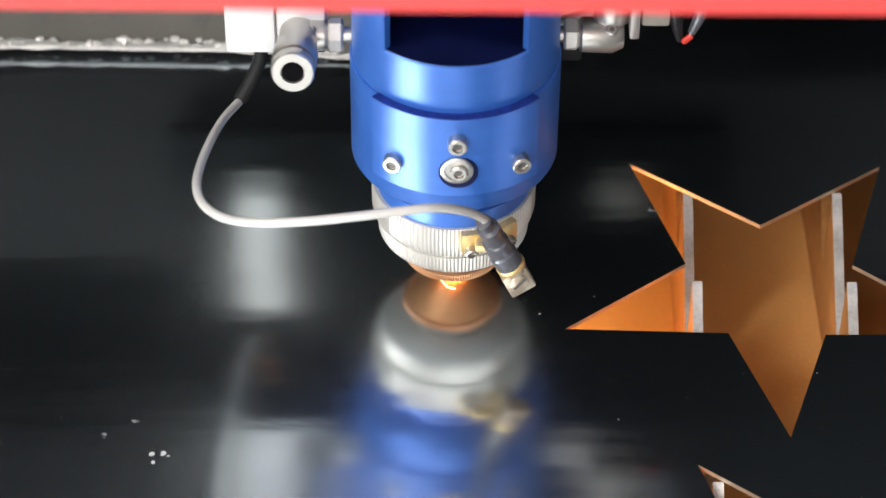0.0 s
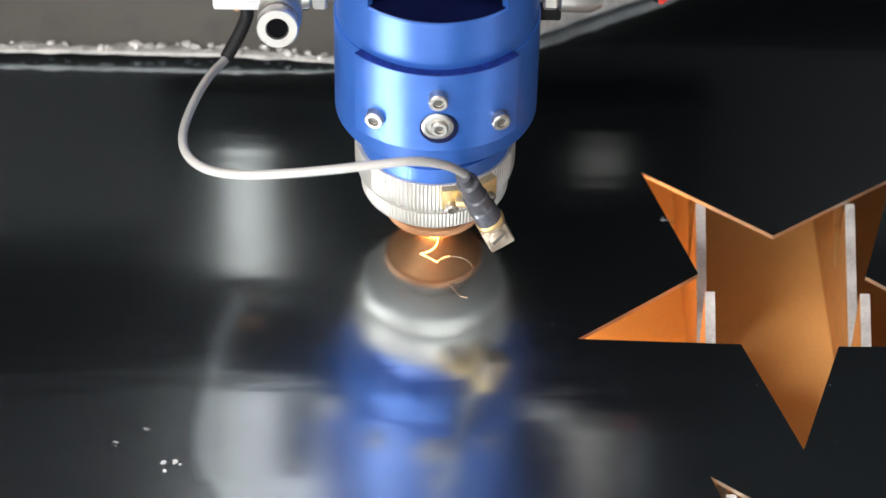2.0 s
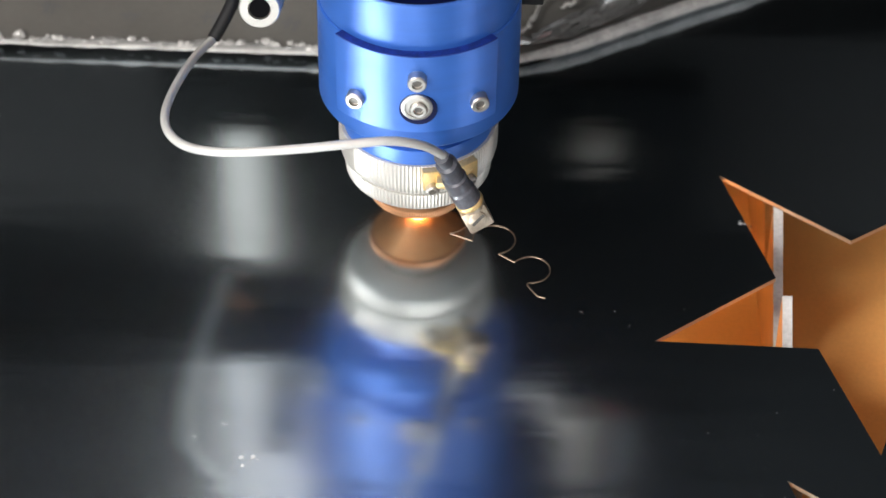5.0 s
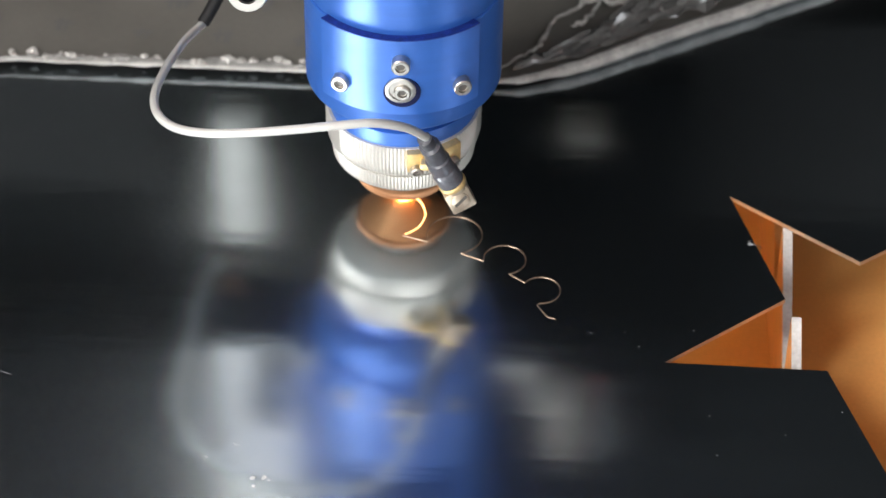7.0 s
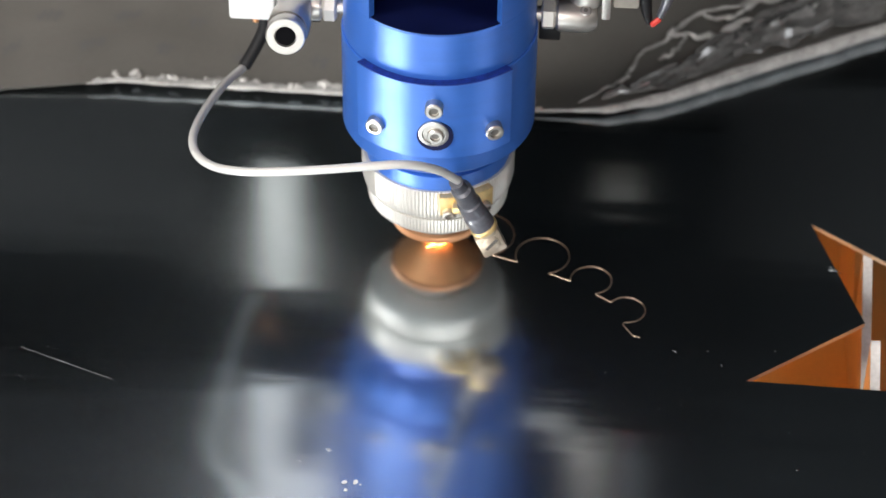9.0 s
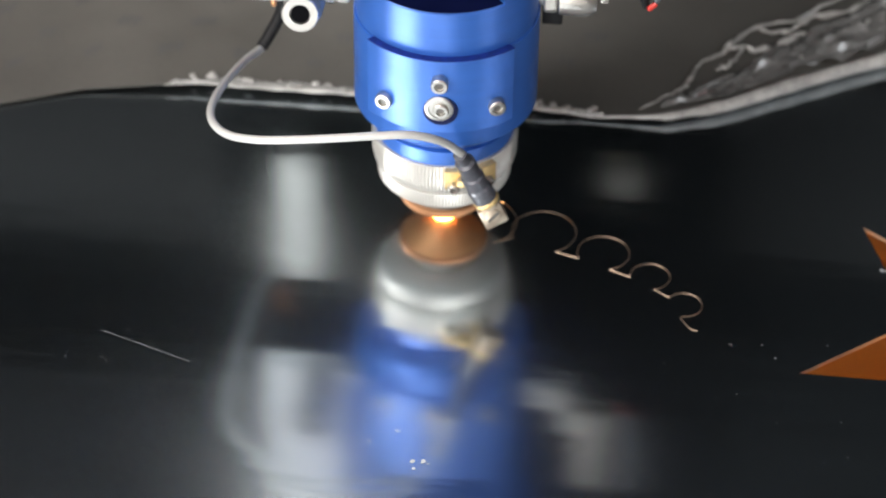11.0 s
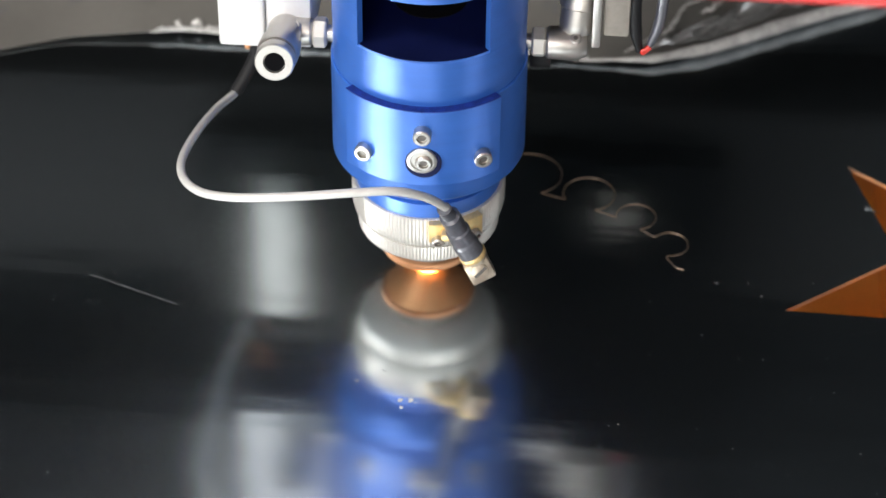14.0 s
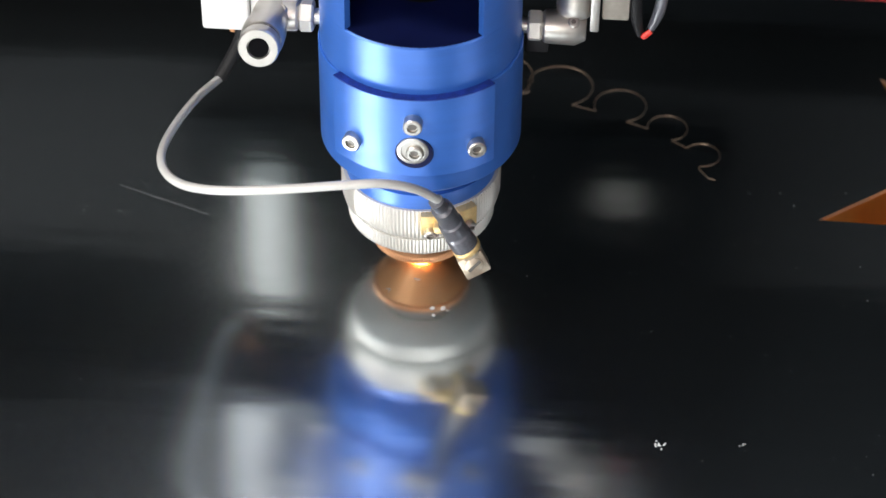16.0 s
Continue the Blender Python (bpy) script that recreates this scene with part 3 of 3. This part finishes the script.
    # fittings either side
    elbow_fitting(head, "air_fitting", -31.2, 7.0, 87.2, 13, -5.2, (-0.02, -0.95, 0.20), 24.5, -1)
    elbow_fitting(head, "air_fitting", 30.0, 7.0, 87.9, 17.0, 2.6, (0.12, 0.36, 0.92), 24, 1, 1.16)
    # height sensor box, cable and probe clip
    bm = bmesh.new()
    box(bm, -64.6, -50.6, 6.5, 36, 80.7, 150, 1.0)
    sensor = part("sensor_box", bm, WHITE, head, "white plastic sensor box")
    bm = bmesh.new()
    box(bm, -50.4, -36.5, 8, 36, 80.2, 150, 1.0)
    part("sensor_cover", bm, WHITE, sensor, "light grey cover beside the sensor box")
    # dark plate stands for the shaded underside of the white boxes
    bm = bmesh.new()
    box(bm, -64.0, -37.0, 8.6, 35.5, 79.6, 80.6, 0.3)
    part("shade_plate", bm, SLEEVE, sensor, "dark plate added for the shade under the sensor box")
    bm = bmesh.new()
    box(bm, -36.0, -24, 18, 34, 92, 150, 0.8)
    part("side_bracket", bm, BLUE, head, "blue bracket behind the fitting")
    bm = bmesh.new()
    lathe(bm, [(0.8, -16.5), (0.8, -1.0), (1.1, -0.8), (1.1, 1.0), (0.8, 1.3)], 20, aim((-59.8, 30.5, 64.4), (0, 0, -1)))
    part("cable_gland", bm, COPPER, sensor, "brass cable gland")
    bm = bmesh.new()
    pipe(bm, spline([(-56.2, 24.6, 69.5), (-56.6, 23.8, 65.0), (-59.4, 21.8, 59.0), (-62.7, 19.6, 53.4)]), 2.0)
    part("cable_sleeve", bm, SLEEVE, head, "black heat-shrink sleeve on the cable")
    bm = bmesh.new()
    pipe(bm, spline([(-61.0, 20.8, 56.2), (-62.6, 19.6, 53.4), (-66.9, 6, 56.5), (-69.9, -14, 61.9), (-70.9, -32, 66.3), (-68.7, -43, 68.1), (-62.8, -51, 69.8), (-53.6, -57, 73.1), (-41.9, -60, 76.1), (-29.0, -60, 77.7), (-15.8, -58, 78.2), (-5.5, -55, 77.0), (3.1, -48.5, 70.2), (8.8, -38.5, 58.2)]), 1.32, 16)
    part("sensor_cable", bm, TUBE, head, "translucent white sensor cable")
    bm = bmesh.new()
    pipe(bm, spline([(7.8, -40.1, 59.4), (10.2, -35.4, 50.9), (12.4, -33.0, 43.5), (15.6, -32.4, 37.0)]), [2.2] * 8 + [3.2] * 14 + [3.7] * 11 + [4.0] * 10, 16)
    part("plug_sleeve", bm, SHRINK, head, "scuffed grey sleeve over the cable plug")
    bm = bmesh.new()
    pipe(bm, [(15.0, -32.5, 38.6), (16.6, -32.2, 35.4), (17.2, -32.1, 34.2)], [3.4, 3.9, 3.6], 20)
    plug = part("plug_collar", bm, PLUG, head)
    bm = bmesh.new()
    m = aim((17.9, -32.4, 31.3), (0.25, -0.93, 0.12)) @ pose(0, 0, 0, 0, 0, 24)
    box(bm, -3.9, 3.9, -4.0, 3.6, -3.2, 2.8, 0.6, m)
    part("plug_block", bm, PLUG, plug, "square tarnished plug block")
    bm = bmesh.new()
    lathe(bm, [(2.7, 2.6), (2.7, 3.0), (2.4, 3.2)], 28, m)
    ps = part("plug_screw", bm, PLUG, plug)
    bm = bmesh.new()
    box(bm, -2.3, 2.3, -0.5, 0.5, 3.05, 3.3, 0, m @ pose(0, 0, 0, 0, 0, 20))
    part("slot", bm, SOCKET, ps)
    for x, y, w in ((4.6, -23.6, 5.4), (14.8, -19.4, 6.2)):
        bm = bmesh.new()
        turn = math.degrees(math.atan2(x, -y))
        m = Matrix.Translation(Vector((x, y, 37.2)) * MM) @ pose(0, 0, 0, 0, 0, turn)
        box(bm, -w / 2, w / 2, -1.6, 1.4, -3.4, 3.6, 0.4, m)
        clip = part("brass_clip", bm, BRASS, head, "brass contact clip on the ring")
        hex_screw(clip, m @ Vector((0, -1.6 * MM, -2.4 * MM)) / MM, m.to_3x3() @ Vector((0, -1, -0.2)), 1.9, 1.7, "clip_screw")
    bm = bmesh.new()
    box(bm, 6.0, 13.0, -28.5, -23.0, 36.8, 39.6, 1.0)
    part("clip_bridge", bm, BRASS, head)
    bm = bmesh.new()
    lathe(bm, [(4.0, -0.8), (4.25, -0.4), (4.25, 0.5), (4.0, 0.9)], 32, aim((16.0, -32.3, 36.2), (0.42, 0.08, -0.9)))
    part("plug_ring", bm, BRASS, plug, "thin brass ring above the plug block")
    # glow of the cut at the nozzle's mouth
    bm = bmesh.new()
    lathe(bm, [(0.5, 0.08), (3.6, 0.10), (3.9, 0.5), (3.2, 0.95), (0.5, 0.96)], 32)
    part("cut_glow", bm, GLOW, head, "orange glow of the cut under the nozzle")
    # carriage behind the head
    bm = bmesh.new()
    box(bm, -24, 24, 27, 112, 106, 300, 2)
    part("head_mount", bm, DARK, head)
    bm = bmesh.new()
    box(bm, -75, -59.5, 124, 136, 76, 137, 1.5)
    part("carriage_post", bm, GREY, head, "light painted carriage post")
    bm = bmesh.new()
    box(bm, 53, 69, 124, 136, 74, 86, 1.5)
    part("carriage_block", bm, MIDGREY, head, "worn grey carriage block")
    bm = bmesh.new()
    box(bm, -100, 100, 136.4, 148, 60, 300, 2)
    part("carriage_plate", bm, DARK, head)
    # unseen long tray added to keep the left light off the rear plate
    bm = bmesh.new()
    box(bm, -420, 60, 118, 135.8, 187, 330, 2)
    part("shade_tray", bm, CHARCOAL, head, "charcoal tray added to shade the rear beam")
    bm = bmesh.new()
    box(bm, -80, -50, 113, 117.8, 187, 330, 1)
    part("tray_panel", bm, GREY, head, "light painted panel on the shade tray")
    # valve block, dark hoses and red tip on the far side
    bm = bmesh.new()
    box(bm, 51.4, 59.2, 1, 14, 95.2, 130, 0.8)
    part("valve_block", bm, MIDGREY, head, "pale plastic valve block")
    bm = bmesh.new()
    box(bm, 48.2, 50.8, -1, 6, 92.2, 125, 0.5)
    part("valve_plate", bm, NICKEL, head, "beige metal plate beside the valve block")
    bm = bmesh.new()
    box(bm, 29.6, 36.2, 14, 22, 73.0, 79.6, 0.6)
    part("side_block", bm, SLEEVE, head, "small black block under the fitting")
    bm = bmesh.new()
    pipe(bm, spline([(60.8, 3, 128.2), (60.6, 3, 106.2), (61.2, 3, 96.2), (62.6, 3, 89.2)]), [1.9] * 28 + [1.9 - 0.06 * k for k in range(15)], 12)
    part("cable_tail", bm, SLEEVE, head, "dark cable tail")
    bm = bmesh.new()
    pipe(bm, spline([(69.0, 3, 128.2), (68.6, 3, 108.2), (67.6, 3, 98.2), (65.6, 3, 91.8)]), [1.7] * 28 + [1.7 - 0.04 * k for k in range(15)], 12)
    part("cable_tail", bm, SHRINK, head, "grey cable tail")
    bm = bmesh.new()
    lathe(bm, [(0.9, -1.4), (1.0, 1.4), (0.5, 2.0)], 10, aim((64.6, 2.2, 90.4), (-0.75, -0.2, -0.6)))
    part("cable_tip", bm, REDTIP, head, "red cable tip")
    for ob in head.children:
        if ob.name.split(".")[0] not in ("nozzle", "cut_glow", "carriage_post", "carriage_block", "carriage_plate", "head_mount", "shade_tray", "tray_panel"):
            ob.location.z = -3.9 * MM
    return head


LASER = build_head()


# ---- the gantry that carries the head ----
def build_gantry():
    g = empty("gantry")
    tagged(g, "red painted gantry beam with dark rear plate over the bed", "gantry")
    bm = bmesh.new()
    box(bm, -600, 600, -167, -122, 219.9, 300, 3)
    part("front_beam", bm, RED, g, "red painted steel beam")
    # unseen rear plate and strip: their tones set what the sheet mirrors
    bm = bmesh.new()
    box(bm, -600, 600, 152, 196, 140.3, 620, 3)
    part("rear_plate", bm, DARK, g, "black rear beam")
    bm = bmesh.new()
    box(bm, -600, 600, 152, 196, 45, 140, 3)
    part("rear_strip", bm, REAR_STRIP, g, "lighter charcoal strip added under the rear beam for the sheet's reflection")
    for x in (-596, 560):
        bm = bmesh.new()
        box(bm, x, x + 36, -121.6, 151.6, 225, 300, 2)
        part("end_plate", bm, DARK, g)
        bm = bmesh.new()
        box(bm, x, x + 36, 156, 192, -0.9, 44.6, 1)
        part("gantry_foot", bm, DARK, g)
    return g


GANTRY = build_gantry()


def ribbon(bm, pts, wide, high):
    """An upright strip along points in millimetres, half sunk."""
    rows = []
    for i, q in enumerate(pts):
        a, b = Vector(pts[max(i - 1, 0)]), Vector(pts[min(i + 1, len(pts) - 1)])
        d = (b - a).normalized()
        n = Vector((-d.y, d.x, 0)) * wide / 2
        q = Vector(q)
        rows.append([bm.verts.new((q + k) * MM) for k in (n + Vector((0, 0, -0.3)), n + Vector((0, 0, high)), -n + Vector((0, 0, high)), -n + Vector((0, 0, -0.3)))])
    for a, b in zip(rows, rows[1:]):
        for k in range(4):
            j = (k + 1) % 4
            bm.faces.new((a[k], a[j], b[j], b[k]))
    bm.faces.new(rows[0])
    bm.faces.new(list(reversed(rows[-1])))


# ---- the cut line, laid bead by bead behind the nozzle ----
def build_cut():
    line = empty("cut_line")
    tagged(line, "thin bright scalloped cut line in the steel sheet", "cut line")
    beads = []
    step = 2.2
    s = 0.0
    while s < CUT_LEN[-1] - 0.5:
        bm = bmesh.new()
        e = min(s + step + 0.08, CUT_LEN[-1])
        pts = [(*on_cut(q), 0.0) for q in np.linspace(s, e, 6)]
        ribbon(bm, pts, 0.22, 0.18)
        ob = part("kerf_bead", bm, KERF, line)
        beads.append((s, ob))
        s += step
    return beads


BEADS = build_cut()


# ---- glowing strips for the jet's light in the cut, which follow the nozzle ----
def build_kerf_glow():
    made = []
    for k in range(15):
        bm = bmesh.new()
        w = 0.32 - 0.012 * k
        ribbon(bm, [(-0.8, 0, 0), (0, 0, 0), (0.8, 0, 0)], w, 0.26)
        ob = link_mesh("kerf_glow", bm, KERF_GLOW)
        made.append((2.6 + 1.55 * k, tagged(ob, "glowing strip for the jet's light in the cut behind the nozzle", "hot cut", "hot end of the cut")))
    return made


KERF_GLOWS = build_kerf_glow()

# glowing beads for spark glints in the open cut: moment, circle of the cut (centre, radius), angle
GLINT_AT = ((13.5, -73, 45.6, 12.5, 118), (13.5, -73, 45.6, 12.5, 96), (13.5, -73, 45.6, 12.5, 84), (13.5, -73, 45.6, 12.5, 72),
            (13.5, -51.2, 42, 10.8, 108), (13.5, -51.2, 42, 10.8, 80), (13.5, -51.2, 42, 10.8, 60), (13.5, -31, 32.9, 8.6, 85),
            (15.5, -51.2, 42, 10.8, 94), (15.5, -51.2, 42, 10.8, 4))


def ember(angle):
    bm = bmesh.new()
    made = bmesh.ops.create_icosphere(bm, subdivisions=1, radius=1.0)
    for v in made["verts"]:
        v.co = Vector((v.co.x * 1.3, v.co.y * 0.42, v.co.z * 0.35)) * MM
    bmesh.ops.rotate(bm, verts=bm.verts, cent=(0, 0, 0), matrix=Matrix.Rotation(radians(angle + 90), 3, "Z"))
    return tagged(link_mesh("ember", bm, KERF_GLOW), "small glowing bead for a spark glint in the open cut", "ember", "embers in the cut")


GLINTS = [ember(e[4]) for e in GLINT_AT]


# ---- sparks that fly under the sheet, seen through the star ----
def spark(length, radius):
    bm = bmesh.new()
    pts = [(length * (k / 7 - 0.5), 0, -0.05 * length * (2 * k / 7 - 1) ** 2 * 2) for k in range(8)]
    pipe(bm, pts, [radius * (0.25 + 0.75 * k / 7) for k in range(8)], 8)
    ob = link_mesh("spark", bm, SPARK)
    return tagged(ob, "glowing orange spark flying under the sheet", "spark", "sparks of the cut")


# moment, both ends of the streak on the plan, thickness
FLIGHTS = (
    (1.0, 84, -16, 106, -1, 1.40),
    (1.0, 92, -34, 107, -22, 1.30),
    (1.0, 64, 48, 69, 43, 1.20),
    (1.0, 68, 38, 95, 42, 0.35),
    (1.0, 35, -5, 42, -5, 1.00),
    (1.0, 43, 1, 48, -5, 0.60),
    (1.0, 64, 18, 70, 15, 0.30),
    (2.5, 68, 37, 124, 27, 0.80),
    (2.5, 69, 38, 127, 30, 0.35),
    (2.5, 62, 55, 76, 58, 0.90),
    (2.5, 50, 6, 70, -3, 0.80),
    (2.5, 41, -0, 48, -5, 1.20),
    (2.5, 90, -30, 116, -2, 1.00),
    (2.5, 93, -38, 103, -34, 1.00),
    (7.5, 46, -6, 86, 20, 1.10),
    (7.5, 67, 19, 96, 5, 0.80),
    (8.0, 48, 3, 63, -2, 0.90),
    (8.5, 44, -2, 64, 4, 0.70),
)
SPARKS = [spark(math.hypot(f[3] - f[1], f[4] - f[2]), f[5]) for f in FLIGHTS]

# jet of molten metal below the cut, which lights the tray
bm = bmesh.new()
lathe(bm, [(0.6, -34), (7.0, -28), (9.0, -12), (6.0, -4), (0.8, -2.2)], 20)
JET_OB = tagged(link_mesh("spark_jet", bm, JET), "orange jet of molten sparks below the cut", "spark jet")


# ---- spatter and scratches on the sheet ----
def chips():
    rnd = random.Random(7)
    spots = [(-81.4, -72, 2.2), (-90, -58.7, 0.9), (-98, -64, 0.8), (10.8, -8.5, 0.45), (25, -14, 0.5), (-15.5, -123.6, 2.0), (8.3, -121.7, 0.8),
             (60.8, 33, 1.0)]
    spots += [(rnd.uniform(-200, 60), rnd.uniform(-150, 0), rnd.uniform(0.10, 0.24)) for _ in range(24)]
    for x, y, r in spots:
        bm = bmesh.new()
        for _ in range(9 if r > 0.4 else 1):
            made = bmesh.ops.create_icosphere(bm, subdivisions=1, radius=1.0)
            c = Vector((x + rnd.gauss(0, 0.55) * r, y + rnd.gauss(0, 0.5) * r, 0))
            k = r * rnd.uniform(0.12, 0.42)
            sx, sy, turn = rnd.uniform(0.5, 1.5), rnd.uniform(0.4, 1.0), rnd.uniform(0, 3.1)
            for v in made["verts"]:
                px, py = v.co.x * k * sx * rnd.uniform(0.6, 1.3), v.co.y * k * sy * rnd.uniform(0.6, 1.3)
                v.co = (c + Vector((px * math.cos(turn) - py * math.sin(turn), px * math.sin(turn) + py * math.cos(turn), (v.co.z + 0.7) * k * 0.22))) * MM
        tagged(link_mesh("spatter_chip", bm, CHIP), "pale spatter chip stuck on the steel sheet", "spatter", "spatter on the sheet")
    for (xa, ya), (xb, yb) in (((-188, -22), (-158, -34)), ((59.5, 34.2), (64, 31.5))):
        bm = bmesh.new()
        pts = [(xa + (xb - xa) * k / 12, ya + (yb - ya) * k / 12 + 0.4 * noise.noise((k, xa, 0)), 0.02) for k in range(13)]
        pipe(bm, pts, [0.07 + 0.06 * noise.noise((k * 1.3, 0, 5)) for k in range(13)], 5)
        tagged(link_mesh("scratch", bm, SCRATCH), "thin pale scratch across the steel sheet", "scratch")


chips()


def dust():
    """Fine grit over the sheet, too small to count."""
    rnd = random.Random(21)
    bm = bmesh.new()
    for _ in range(230):
        x, y = rnd.uniform(-210, 165), rnd.uniform(-165, -5)
        if inside(Vector((x, y, 0)) * MM, STAR) or inside(Vector((x, y, 0)) * MM, STAR_B):
            continue
        r = rnd.uniform(0.05, 0.17)
        made = bmesh.ops.create_icosphere(bm, subdivisions=1, radius=1.0)
        sx = rnd.uniform(0.7, 2.2)
        for v in made["verts"]:
            v.co = Vector((x + v.co.x * r * sx, y + v.co.y * r, (v.co.z + 0.8) * r * 0.5)) * MM
    tagged(link_mesh("dust", bm, DUST), "fine pale grit scattered on the steel sheet", "dust", kind="stuff")


dust()


# ---- everything that moves ----
def motions():
    times = [k / 10 for k in range(161)]
    walk(LASER, [(t, pose(head_at(t)[0] * MM, head_at(t)[1] * MM, 0)) for t in times])
    walk(GANTRY, [(t, pose(0, head_at(t)[1] * MM, 0)) for t in times])
    walk(JET_OB, [(t, pose(head_at(t)[0] * MM, head_at(t)[1] * MM, 0)) for t in times])
    for back, ob in KERF_GLOWS:
        rows, last = [], None
        for t in times:
            s = max(0.9, float(np.interp(t, CUT_T, CUT_S)) - back)
            (xa, ya), (xb, yb) = on_cut(s - 0.8), on_cut(s + 0.8)
            a = math.degrees(math.atan2(yb - ya, xb - xa))
            if last is not None:
                a = last + (a - last + 90) % 180 - 90
                a = max(last - 85, min(last + 85, a))
            last = a
            rows.append((t, pose(*[c * MM for c in on_cut(s)], 0, 0, 0, a)))
        walk(ob, rows)
    for s, ob in BEADS:
        born = float(np.interp(s, CUT_S, CUT_T))
        low, high = pose(0, 0, -0.8 * MM), pose(0, 0, 0)
        if born < 0.15:
            walk(ob, [(0.0, high), (16.0, high)])
        else:
            rows = [(0.0, low), (born - 0.1, low), (born, high)]
            walk(ob, rows + ([(16.0, high)] if born < 15.9 else []))
    for ob, (t, cx, cy, rad, angle) in zip(GLINTS, GLINT_AT):
        x, y = cx + rad * math.cos(radians(angle)), cy + rad * math.sin(radians(angle))
        low, high = pose(x * MM, y * MM, -0.9 * MM), pose(x * MM, y * MM, 0.1 * MM)
        walk(ob, [(0.0, low), (t - 0.12, low), (t, high), (t + 0.12, low), (16.0, low)])
    # each spark shoots once along its own line under the sheet
    for ob, (t, xa, ya, xb, yb, r) in zip(SPARKS, FLIGHTS):
        a = math.degrees(math.atan2(yb - ya, xb - xa))
        d = Vector((math.cos(radians(a)), math.sin(radians(a)), 0))
        here = Vector(((xa + xb) / 2, (ya + yb) / 2, -14))
        near, far = here - d * 190, here + d * 230
        walk(ob, [(0.0, pose(*(near * MM), 0, 0, a)), (t - 0.14, pose(*(near * MM), 0, 0, a)), (t, pose(*(here * MM), 0, 0, a)),
                  (t + 0.16, pose(*(far * MM), 0, 0, a)), (16.0, pose(*(far * MM), 0, 0, a))])


motions()
